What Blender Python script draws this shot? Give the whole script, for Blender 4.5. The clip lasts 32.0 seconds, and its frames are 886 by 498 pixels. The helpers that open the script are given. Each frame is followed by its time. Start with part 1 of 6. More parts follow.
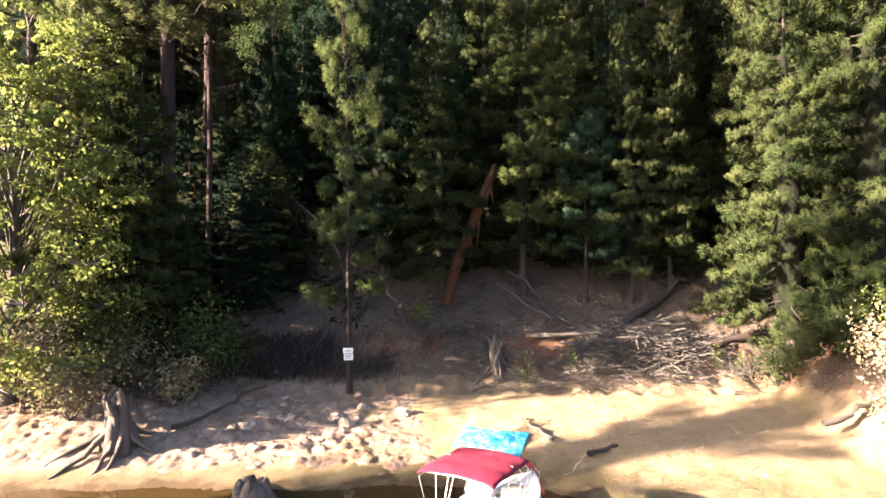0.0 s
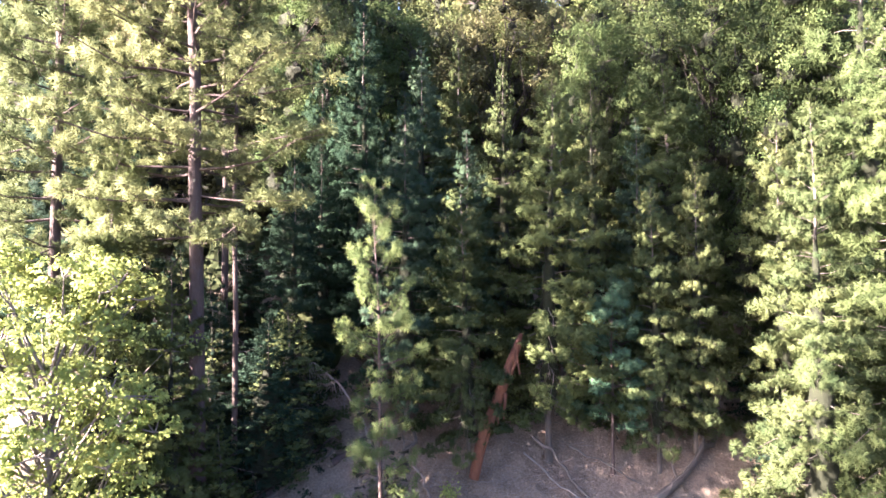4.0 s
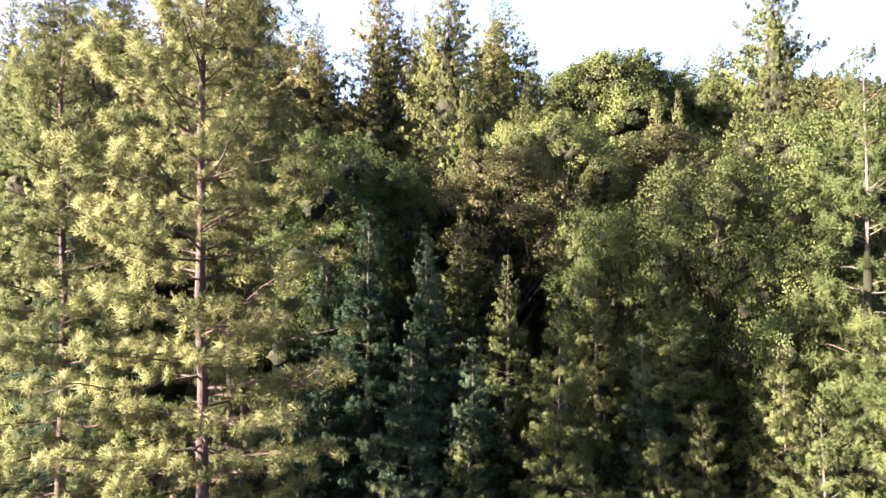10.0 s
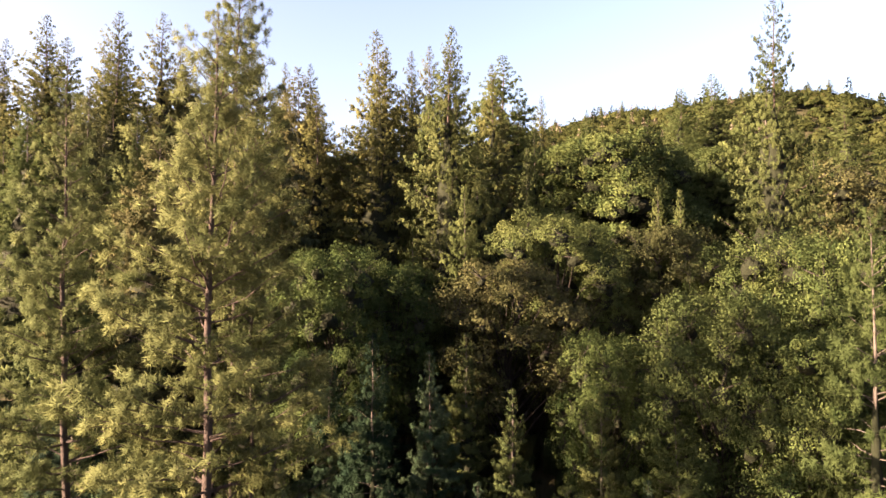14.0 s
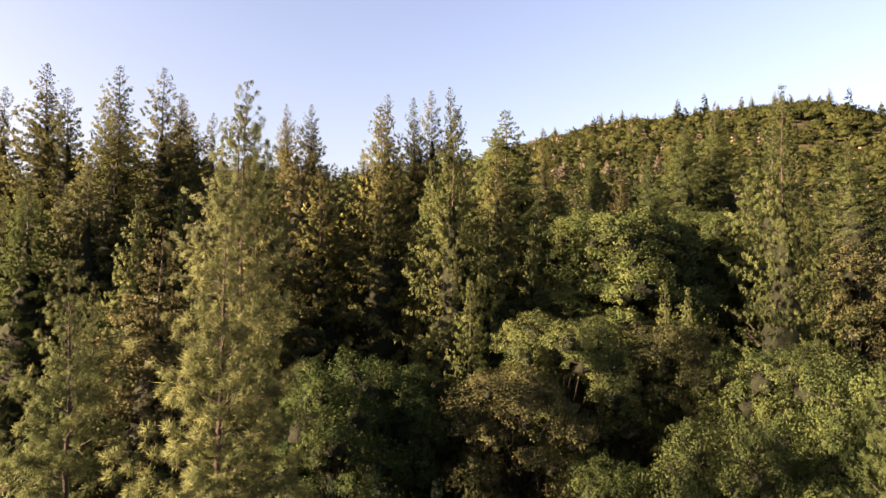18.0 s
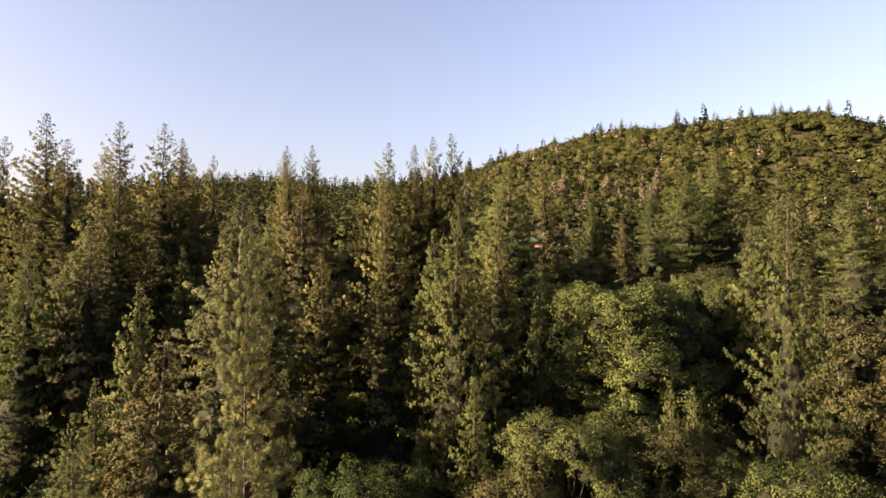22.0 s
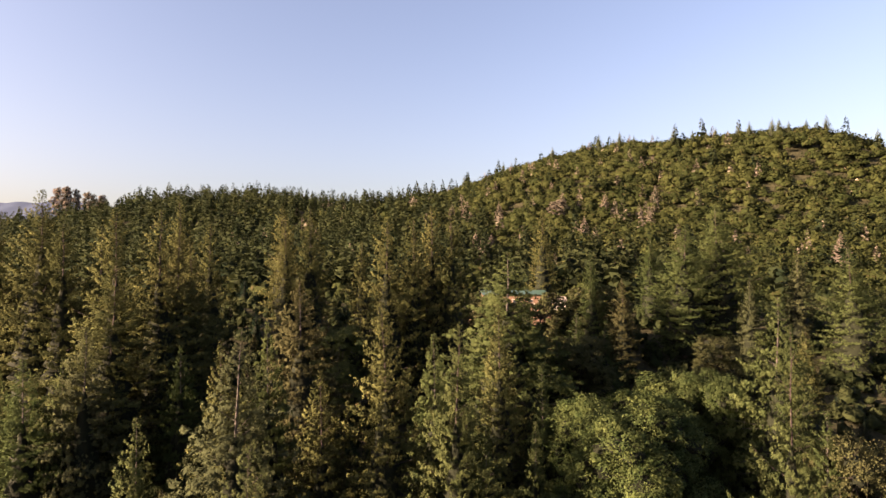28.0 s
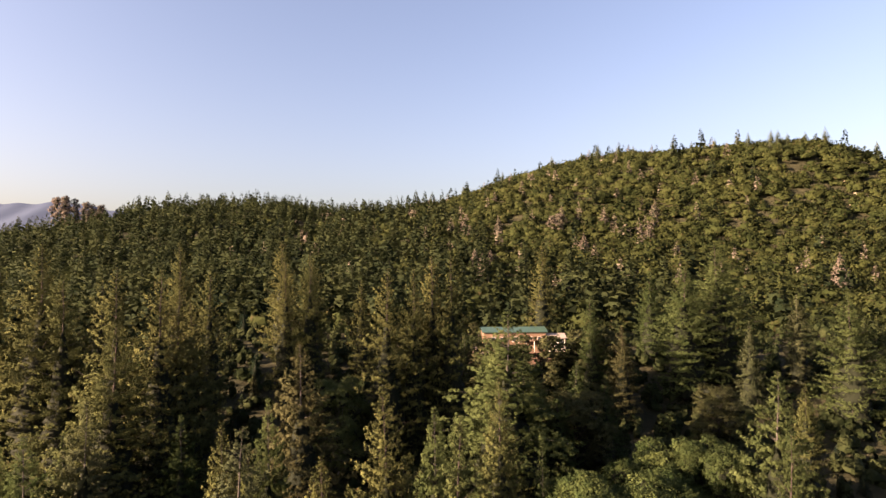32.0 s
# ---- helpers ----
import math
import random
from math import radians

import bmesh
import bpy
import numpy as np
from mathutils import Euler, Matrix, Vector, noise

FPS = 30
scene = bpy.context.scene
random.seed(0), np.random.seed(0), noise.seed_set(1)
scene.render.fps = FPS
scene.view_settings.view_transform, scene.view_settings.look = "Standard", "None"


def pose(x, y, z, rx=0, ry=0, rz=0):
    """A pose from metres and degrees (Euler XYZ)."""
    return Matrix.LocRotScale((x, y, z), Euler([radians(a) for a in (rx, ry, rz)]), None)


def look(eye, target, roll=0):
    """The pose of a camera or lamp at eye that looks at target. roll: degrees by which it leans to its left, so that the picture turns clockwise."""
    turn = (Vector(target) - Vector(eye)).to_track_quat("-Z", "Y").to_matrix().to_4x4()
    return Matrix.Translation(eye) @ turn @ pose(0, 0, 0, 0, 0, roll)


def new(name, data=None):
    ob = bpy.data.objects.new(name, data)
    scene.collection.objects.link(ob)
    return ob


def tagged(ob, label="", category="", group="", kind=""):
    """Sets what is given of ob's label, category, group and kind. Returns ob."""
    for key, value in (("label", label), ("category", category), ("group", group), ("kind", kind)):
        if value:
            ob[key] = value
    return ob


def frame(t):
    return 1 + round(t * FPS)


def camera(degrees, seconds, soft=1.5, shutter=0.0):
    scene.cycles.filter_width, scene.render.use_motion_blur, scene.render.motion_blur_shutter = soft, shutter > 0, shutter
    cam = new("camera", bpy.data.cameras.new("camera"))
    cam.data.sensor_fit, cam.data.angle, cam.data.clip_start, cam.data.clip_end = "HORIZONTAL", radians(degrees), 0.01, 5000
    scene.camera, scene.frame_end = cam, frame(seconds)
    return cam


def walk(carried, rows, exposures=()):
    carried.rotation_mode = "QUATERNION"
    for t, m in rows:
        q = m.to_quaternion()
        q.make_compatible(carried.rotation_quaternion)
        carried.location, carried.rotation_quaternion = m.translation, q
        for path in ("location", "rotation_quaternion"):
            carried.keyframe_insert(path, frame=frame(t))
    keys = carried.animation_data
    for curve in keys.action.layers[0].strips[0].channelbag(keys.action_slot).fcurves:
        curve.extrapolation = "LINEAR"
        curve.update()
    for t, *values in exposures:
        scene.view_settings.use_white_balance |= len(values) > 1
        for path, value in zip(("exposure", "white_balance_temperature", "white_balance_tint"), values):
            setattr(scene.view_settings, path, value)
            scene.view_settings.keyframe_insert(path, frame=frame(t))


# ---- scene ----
cam = camera(73.7, 32.0, 1.5)
PATH = [
    (0.0, 0.00, 0.00, 6.50, -0.00, 1.69, 0.38),
    (0.5, -0.29, -0.00, 7.58, -0.05, 1.69, 0.39),
    (1.0, -0.57, -0.00, 8.66, -0.10, 1.69, 0.40),
    (1.5, -0.82, -0.01, 9.73, -0.16, 1.69, 0.41),
    (2.0, -1.03, -0.01, 10.81, -0.21, 1.70, 0.42),
    (2.5, -1.20, -0.01, 11.90, -0.26, 1.70, 0.43),
    (3.0, -1.32, -0.02, 12.98, -0.32, 1.70, 0.42),
    (3.5, -1.41, -0.04, 14.06, -0.38, 1.70, 0.42),
    (4.5, -1.56, -0.09, 16.22, -0.52, 1.70, 0.40),
    (5.5, -1.68, -0.17, 18.38, -0.65, 1.70, 0.37),
    (6.5, -1.76, -0.24, 20.53, -0.72, 1.69, 0.34),
    (7.5, -1.78, -0.27, 22.67, -0.71, 1.69, 0.33),
    (8.5, -1.80, -0.28, 24.81, -0.69, 1.69, 0.32),
    (9.5, -1.90, -0.28, 26.93, -0.75, 1.69, 0.32),
    (10.5, -2.08, -0.28, 29.05, -0.91, 1.69, 0.32),
    (11.5, -2.29, -0.28, 31.21, -1.12, 1.70, 0.32),
    (12.5, -2.48, -0.25, 33.43, -1.32, 1.70, 0.32),
    (13.5, -2.63, -0.21, 35.71, -1.46, 1.70, 0.32),
    (14.5, -2.76, -0.15, 37.98, -1.56, 1.69, 0.31),
    (15.5, -2.88, -0.07, 40.21, -1.61, 1.69, 0.31),
    (16.5, -3.02, 0.02, 42.37, -1.61, 1.69, 0.30),
    (17.5, -3.14, 0.10, 44.52, -1.60, 1.69, 0.29),
    (18.5, -3.24, 0.14, 46.67, -1.59, 1.69, 0.28),
    (19.5, -3.32, 0.15, 48.84, -1.59, 1.69, 0.28),
    (20.5, -3.40, 0.16, 51.04, -1.62, 1.69, 0.29),
    (21.5, -3.50, 0.19, 53.24, -1.66, 1.69, 0.30),
    (22.5, -3.61, 0.26, 55.45, -1.71, 1.69, 0.31),
    (23.5, -3.70, 0.33, 57.65, -1.76, 1.69, 0.32),
    (24.5, -3.74, 0.39, 59.83, -1.80, 1.69, 0.33),
    (25.5, -3.73, 0.43, 62.00, -1.84, 1.69, 0.34),
    (26.5, -3.70, 0.45, 64.20, -1.86, 1.69, 0.35),
    (27.5, -3.69, 0.45, 66.46, -1.88, 1.69, 0.36),
    (28.5, -3.70, 0.43, 68.78, -1.89, 1.69, 0.36),
    (29.5, -3.73, 0.38, 71.12, -1.91, 1.69, 0.36),
    (30.5, -3.77, 0.30, 73.44, -1.93, 1.69, 0.35),
    (31.5, -3.82, 0.20, 75.75, -1.96, 1.69, 0.35),
    (32.0, -3.84, 0.15, 76.90, -1.98, 1.69, 0.35),
]
EXPOSURES = [(0.0, 3.15, 6000, 24), (1.0, 3.8, 5900, 31), (2.0, 4.5, 5450, 35), (3.0, 4.7, 5400, 34), (6.0, 4.5, 5350, 35), (9.0, 4.05, 5700, 35), (12.0, 3.42, 6450, 30), (14.5, 2.90, 7200, 31), (17.0, 2.57, 7300, 32), (19.0, 2.45, 7300, 32), (32.0, 2.15, 7000, 31)]
SUN_AZIMUTH, SUN_ELEVATION = 251.0, 17.0
walk(cam, [(t, pose(x, y, z, 90 + pitch, roll, yaw)) for t, x, y, z, yaw, pitch, roll in PATH], EXPOSURES)

# ---- light: a low, warm sun and a clear sky ----
world = bpy.data.worlds.new("clear_evening_sky")
scene.world = world
world.use_nodes = True
sky = world.node_tree.nodes.new("ShaderNodeTexSky")
sky.sky_type = "NISHITA"
sky.sun_disc = False
sky.sun_elevation, sky.sun_rotation = radians(SUN_ELEVATION), radians(SUN_AZIMUTH)
sky.air_density, sky.dust_density, sky.ozone_density = 1.0, 3.5, 1.2
world.node_tree.links.new(sky.outputs[0], world.node_tree.nodes["Background"].inputs[0])
world.node_tree.nodes["Background"].inputs[1].default_value = 0.070
sun = new("sun", bpy.data.lights.new("sun", "SUN"))
sun.data.energy, sun.data.angle, sun.data.color = 8.0, radians(0.6), (1.0, 0.785, 0.53)
az, el = radians(SUN_AZIMUTH), radians(SUN_ELEVATION)
sun_way = Vector((math.sin(az) * math.cos(el), math.cos(az) * math.cos(el), math.sin(el)))
sun.matrix_world = look(sun_way * 50, (0, 0, 0))

# ---- materials ----


class Nodes:
    """A small builder of node materials."""

    def __init__(self, name, rough=0.8, metal=0.0, spec=0.3):
        self.mat = bpy.data.materials.new(name)
        self.mat.use_nodes = True
        self.t = self.mat.node_tree
        self.b = self.t.nodes["Principled BSDF"]
        self.b.inputs["Roughness"].default_value = rough
        self.b.inputs["Metallic"].default_value = metal
        self.b.inputs["Specular IOR Level"].default_value = spec

    def node(self, kind, **sets):
        n = self.t.nodes.new("ShaderNode" + kind)
        for k, v in sets.items():
            setattr(n, k, v)
        return n

    def link(self, a, b):
        self.t.links.new(a, b)

    def noise(self, scale, detail=4.0, rough=0.6, coords="Object", distort=0.0, squash=None):
        n = self.node("TexNoise")
        n.inputs["Scale"].default_value, n.inputs["Detail"].default_value = scale, detail
        n.inputs["Roughness"].default_value, n.inputs["Distortion"].default_value = rough, distort
        if coords == "World":
            out = self.node("NewGeometry").outputs["Position"]
        else:
            out = self.node("TexCoord").outputs[coords]
        if squash:
            m = self.node("Mapping")
            m.inputs["Scale"].default_value = squash
            self.link(out, m.inputs["Vector"])
            out = m.outputs["Vector"]
        self.link(out, n.inputs["Vector"])
        return n.outputs["Fac"]

    def ramp(self, fac, stops):
        r = self.node("ValToRGB")
        e = r.color_ramp.elements
        while len(e) < len(stops):
            e.new(0.5)
        for el_, (p, c) in zip(e, stops):
            el_.position, el_.color = p, (*c, 1)
        self.link(fac, r.inputs["Fac"])
        return r.outputs["Color"]

    def mix(self, fac, a, b, blend="MIX"):
        m = self.node("Mix", data_type="RGBA", blend_type=blend)
        for sock, v in ((m.inputs[0], fac), (m.inputs[6], a), (m.inputs[7], b)):
            if hasattr(v, "is_output"):
                self.link(v, sock)
            elif isinstance(v, tuple):
                sock.default_value = (*v, 1)
            else:
                sock.default_value = v
        return m.outputs[2]

    def math(self, op, a, b=0.0, c=0.0):
        m = self.node("Math", operation=op)
        for sock, v in zip(m.inputs, (a, b, c)):
            if hasattr(v, "is_output"):
                self.link(v, sock)
            else:
                sock.default_value = v
        return m.outputs[0]

    def colour(self, out):
        if isinstance(out, tuple):
            self.b.inputs["Base Color"].default_value = (*out, 1)
        else:
            self.link(out, self.b.inputs["Base Color"])
        return self

    def bump(self, fac, strength=0.5, distance=0.02):
        n = self.node("Bump")
        n.inputs["Strength"].default_value, n.inputs["Distance"].default_value = strength, distance
        self.link(fac, n.inputs["Height"])
        self.link(n.outputs["Normal"], self.b.inputs["Normal"])
        return self


def shade(c, k):
    return tuple(min(1.0, v * k) for v in c)


def leaf_material(name, dark, light, glow=0.3, scale=0.5, odd=None, odd_share=0.0, vary=0.32):
    """Foliage: two greens in patches, each tree and each leaf a little different, with light shining through."""
    n = Nodes(name, rough=0.85, spec=0.04)
    dark, light, glow = shade(dark, 1.15), shade(light, 1.15), min(0.5, glow + 0.12)
    patch = n.ramp(n.noise(scale, 3.0), [(0.32, dark), (0.68, light)])
    if odd:
        patch = n.mix(n.ramp(n.noise(scale * 1.7 + 0.3, 2.0), [(0.62 - odd_share, (0, 0, 0)), (0.68 - odd_share, (1, 1, 1))]), patch, odd)
    each = n.node("NewGeometry").outputs["Random Per Island"]
    per_tree = n.node("ObjectInfo").outputs["Random"]
    k = n.math("MULTIPLY", n.math("MULTIPLY_ADD", each, vary, 1.0 - vary / 2), n.math("MULTIPLY_ADD", per_tree, 0.45, 0.78))
    hue = n.node("HueSaturation")
    n.link(n.math("MULTIPLY_ADD", per_tree, -0.03, 0.512), hue.inputs["Hue"])
    hue.inputs["Saturation"].default_value = 1.02
    n.link(k, hue.inputs["Value"])
    n.link(patch, hue.inputs["Color"])
    n.colour(hue.outputs[0])
    tr = n.node("BsdfTranslucent")
    n.link(hue.outputs[0], tr.inputs["Color"])
    mx = n.node("MixShader")
    mx.inputs[0].default_value = glow
    n.link(n.b.outputs[0], mx.inputs[1])
    n.link(tr.outputs[0], mx.inputs[2])
    n.link(mx.outputs[0], n.t.nodes["Material Output"].inputs["Surface"])
    return n.mat


def bark_material(name, dark, light, along=(6, 6, 1.2)):
    n = Nodes(name, rough=0.9, spec=0.15)
    big = n.noise(1.7, 8.0, 0.78, squash=along)
    n.colour(n.mix(n.noise(0.6, 2.0), n.ramp(big, [(0.3, dark), (0.7, light)]), shade(light, 0.8)))
    return n.bump(big, 1.0, 0.10).mat


PINE = leaf_material("pine_needles", (0.032, 0.044, 0.018), (0.074, 0.087, 0.036), 0.20, 0.45, (0.11, 0.085, 0.04), -0.10)
PINE_FAR = leaf_material("olive_pine_needles", (0.026, 0.032, 0.012), (0.072, 0.076, 0.028), 0.04, 0.45, (0.075, 0.056, 0.026), -0.06)
PINE_BLUE = leaf_material("blue_green_pine_needles", (0.021, 0.048, 0.032), (0.056, 0.096, 0.054), 0.15, 0.5)
FIR = leaf_material("fir_needles", (0.018, 0.029, 0.012), (0.054, 0.066, 0.025), 0.10, 0.5)
# darkened copy of the fir green; deep shade is put into the colour
FIR_SHADED = leaf_material("shaded_fir_needles", (0.005, 0.012, 0.008), (0.013, 0.024, 0.014), 0.12, 0.5)
# brighter pine green; the sunlight on the young pine is put into it
PINE_LIT = leaf_material("lit_young_pine_needles", (0.046, 0.070, 0.027), (0.096, 0.122, 0.046), 0.4, 0.6)
FIR_BLUE = leaf_material("blue_green_fir_needles", (0.014, 0.029, 0.018), (0.035, 0.056, 0.032), 0.14, 0.5)
# paler fir green: own yellow-green on some trees, painted sunlight on sunlit ones
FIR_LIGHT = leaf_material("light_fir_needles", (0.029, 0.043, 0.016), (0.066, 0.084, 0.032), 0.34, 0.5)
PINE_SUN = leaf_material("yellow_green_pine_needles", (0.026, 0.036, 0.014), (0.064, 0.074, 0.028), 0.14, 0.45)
FIR_PALE = leaf_material("grey_green_needles", (0.028, 0.034, 0.017), (0.050, 0.058, 0.028), 0.1, 0.6)
FIR_BROWN = leaf_material("brownish_needles", (0.030, 0.033, 0.015), (0.054, 0.053, 0.024), 0.1, 0.6)
MAPLE = leaf_material("maple_leaves", (0.100, 0.138, 0.038), (0.205, 0.238, 0.072), 0.5, 0.6)
OAK = leaf_material("oak_leaves", (0.020, 0.036, 0.013), (0.058, 0.076, 0.026), 0.18, 0.5)
# darkened copy of the oak green for low trees, shade put into it
OAK_SHADED = leaf_material("shaded_oak_leaves", (0.010, 0.017, 0.007), (0.028, 0.036, 0.013), 0.12, 0.5)
OAK_BROWN = leaf_material("browning_oak_leaves", (0.029, 0.036, 0.015), (0.054, 0.057, 0.026), 0.25, 0.6)
OAK_LIGHT = leaf_material("light_oak_leaves", (0.036, 0.052, 0.019), (0.076, 0.092, 0.033), 0.22, 0.6)
SHRUB_PALE = leaf_material("pale_shrub_leaves", (0.120, 0.105, 0.064), (0.250, 0.215, 0.135), 0.2, 1.2)
# near-black colour that stands in for shade deep inside the crowns
CROWN_SHADE = bark_material("crown_inner_shade", (0.004, 0.006, 0.003), (0.012, 0.015, 0.007), (5, 5, 5))
BARK = bark_material("pine_bark", (0.014, 0.011, 0.010), (0.062, 0.048, 0.043), (7, 7, 2.2))
BARK_GREY = bark_material("grey_bark", (0.045, 0.041, 0.037), (0.160, 0.147, 0.132))
BARK_OAK = bark_material("dark_oak_bark", (0.007, 0.006, 0.005), (0.022, 0.019, 0.016))
BARK_FIR = bark_material("fir_bark", (0.026, 0.023, 0.020), (0.090, 0.080, 0.070))
DEADWOOD = bark_material("weathered_dead_wood", (0.050, 0.043, 0.036), (0.180, 0.156, 0.134), (3, 3, 12))
ROTTEN = bark_material("rotten_red_wood", (0.020, 0.010, 0.007), (0.100, 0.046, 0.027), (4, 4, 1.5))

# ---- shape of the land ----


def step(a, b, v):
    u = np.clip((v - a) / (b - a), 0, 1)
    return u * u * (3 - 2 * u)


def waves(x, y, seed, size):
    """Smooth unevenness of about -1 to 1 that repeats nowhere near."""
    r = np.random.RandomState(seed)
    out = 0
    for k in range(7):
        a, ph = r.rand(2) * 6.283
        f_ = 6.283 / size * (0.6 + 0.9 * r.rand())
        out = out + np.sin((x * math.cos(a) + y * math.sin(a)) * f_ + ph + 1.3 * np.sin((x * math.sin(a) - y * math.cos(a)) * f_ * 0.7 + ph * 2))
    return out / 4.0


SLOPE_Y = (25.0, 26.1, 27.2, 30.0, 33.0, 40.0, 50.0, 80.0, 150.0, 300.0, 600.0, 900.0, 4500.0)
SLOPE_Z = (1.25, 1.90, 3.10, 4.50, 6.40, 10.6, 18.5, 33.0, 53.0, 63.0, 95.0, 112.0, 130.0)


def land(x, y):
    """Height of the ground over the lake's level."""
    x, y = np.asarray(x, float), np.asarray(y, float)
    shore = 17.5 - 3.8 * step(2.2, 7.0, x) - 16.0 * (1 - step(-30.0, -17.0, x)) + 0.25 * waves(x, y * 0, 3, 5.0)
    edge = 25.0 + 0.5 * waves(x, y * 0, 5, 7.0)
    beach = np.where(y < shore, 0.13 * (y - shore), 1.25 * np.clip((y - shore) / (edge - shore), 0, 1) ** 1.15)
    beach = np.maximum(beach, -3.0)
    up = np.interp(y + 25.0 - edge, SLOPE_Y, SLOPE_Z)
    z = np.where(y < edge, beach, up)
    z = z + 1.1 * np.exp(-((x + 14.5) / 4.6) ** 2) * step(17.6, 21.5, y) * (1 - step(24, 28, y))
    z = z + 2.0 * step(12.6, 16.5, x) * step(16.0, 21.5, y) * (1 - step(26, 30, y))
    rough = np.where(y > edge - 0.4, 0.16, 0.03) * step(0.0, 1.0, y - shore)

    rocky = (1 - step(-3.5, -1.0, x)) * step(18.3, 19.6, y) * (1 - step(25, 27, y))
    near = 1 - step(60, 120, np.hypot(x, y))
    z = z + near * (rough * waves(x, y, 8, 2.2) + 0.5 * rough * waves(x, y, 9, 0.9) + 0.07 * rocky * np.abs(waves(x, y, 11, 1.1)))
    # the hill to the north-east with its nearer spur, the lower wooded ridges to the west and behind
    z = z + 95.0 * np.exp(-(((x - 225) / 330.0) ** 2 + ((y - 660) / 330.0) ** 2)) * step(180, 520, y) * step(-230, 215, x - 0.2 * (y - 660))
    z = z + 33.0 * np.exp(-(((x - 322) / 98.0) ** 2 + ((y - 455) / 95.0) ** 2))
    z = z + 41.0 * np.exp(-(((x + 215) / 165.0) ** 2 + ((y - 640) / 170.0) ** 2))
    z = z + 46.0 * np.exp(-(((x + 60) / 300.0) ** 2 + ((y - 930) / 150.0) ** 2))
    far = step(70, 200, y)
    z = z + far * (2.5 * waves(x, y, 14, 130.0) + 1.2 * waves(x, y, 15, 45.0))
    return z


def ground_z(x, y):
    return float(land(x, y))


def mesh_of(name, verts, faces, mats, smooth=False, second=0, normals=None):
    """A mesh from arrays; its last faces, second in number, take the second material; normals: a soft outward direction for each vertex."""
    me = bpy.data.meshes.new(name)
    verts = np.asarray(verts, np.float32)
    faces = np.asarray(faces, np.int32)
    if normals is not None:
        smooth = True
        a, b, c = (verts[faces[:, i]] for i in range(3))
        turned = np.einsum("ij,ij->i", np.cross(b - a, c - a), normals[faces[:, 0]]) < 0
        faces = np.where(turned[:, None], faces[:, ::-1], faces)
    k = faces.shape[1]
    me.vertices.add(len(verts))
    me.vertices.foreach_set("co", verts.ravel())
    me.loops.add(faces.size)
    me.loops.foreach_set("vertex_index", faces.ravel())
    me.polygons.add(len(faces))
    me.polygons.foreach_set("loop_start", np.arange(0, faces.size, k, dtype=np.int32))
    if smooth:
        me.polygons.foreach_set("use_smooth", np.ones(len(faces), bool))
    for m in (mats if isinstance(mats, (list, tuple)) else [mats]):
        me.materials.append(m)
    if second:
        k_ = np.zeros(len(faces), np.int32)
        k_[-second:] = 1
        me.polygons.foreach_set("material_index", k_)
    me.update(calc_edges=True)
    if normals is not None:
        soft = me.attributes.new("custom_normal", "FLOAT_VECTOR", "POINT")
        soft.data.foreach_set("vector", np.asarray(normals, np.float32).ravel())
        me.update()
    return me


def spread(near, far, fine, grow):
    """Coordinates that are fine up to near and ever wider out to far."""
    out, v, s = [], 0.0, fine
    while v < far:
        out.append(v)
        if v > near:
            s *= grow
        v += s
    return np.array(out + [far])


g = Nodes("lake_shore_and_forest_floor", rough=0.95, spec=0.1)
pos = g.node("SeparateXYZ")
g.link(g.node("NewGeometry").outputs["Position"], pos.inputs[0])
fine = g.noise(9.0, 6.0, 0.75, "World")
mid = g.noise(1.1, 5.0, 0.65, "World")
sand = g.ramp(mid, [(0.3, (0.266, 0.196, 0.111)), (0.7, (0.370, 0.285, 0.174))])
sand = g.mix(g.ramp(g.noise(0.45, 3.0, 0.5, "World"), [(0.55, (0, 0, 0)), (0.7, (0.45, 0.45, 0.45))]), sand, (0.148, 0.141, 0.052))
pale = g.ramp(g.noise(2.0, 6.0, 0.7, "World"), [(0.3, (0.252, 0.185, 0.126)), (0.65, (0.414, 0.340, 0.259))])
left_side = g.math("MULTIPLY_ADD", pos.outputs["X"], -0.35, -0.9)
sand = g.mix(g.math("ADD", left_side, g.math("MULTIPLY", g.math("SUBTRACT", mid, 0.5), 2.5)), sand, pale)
g.t.nodes[-1].clamp_factor = True
soil_y = g.math("ADD", g.math("MULTIPLY_ADD", pos.outputs["Y"], 0.28, -6.55), g.math("MULTIPLY", g.math("SUBTRACT", mid, 0.5), 1.6))
sand = g.mix(g.ramp(soil_y, [(0.0, (0, 0, 0)), (1.0, (0.8, 0.8, 0.8))]), sand, g.ramp(fine, [(0.3, (0.130, 0.092, 0.062)), (0.7, (0.230, 0.170, 0.118))]))
sand = g.mix(g.ramp(g.noise(14.0, 5.0, 0.8, "World"), [(0.30, (0.55, 0.55, 0.55)), (0.52, (0, 0, 0))]), sand, (0.150, 0.112, 0.070))
wet_z = g.math("ADD", pos.outputs["Z"], g.math("MULTIPLY", g.math("SUBTRACT", mid, 0.5), 0.5))
sand = g.mix(g.ramp(wet_z, [(0.14, (0.75, 0.75, 0.75)), (0.42, (0, 0, 0))]), sand, (0.120, 0.098, 0.042))
sand = g.mix(g.ramp(wet_z, [(0.02, (0.9, 0.9, 0.9)), (0.10, (0, 0, 0))]), sand, (0.085, 0.058, 0.034))
duff = g.ramp(fine, [(0.3, (0.058, 0.046, 0.035)), (0.7, (0.180, 0.145, 0.110))])
duff = g.mix(g.ramp(g.noise(0.35, 3.0, 0.6, "World"), [(0.55, (0, 0, 0)), (0.72, (0.6, 0.6, 0.6))]), duff, (0.150, 0.098, 0.066))
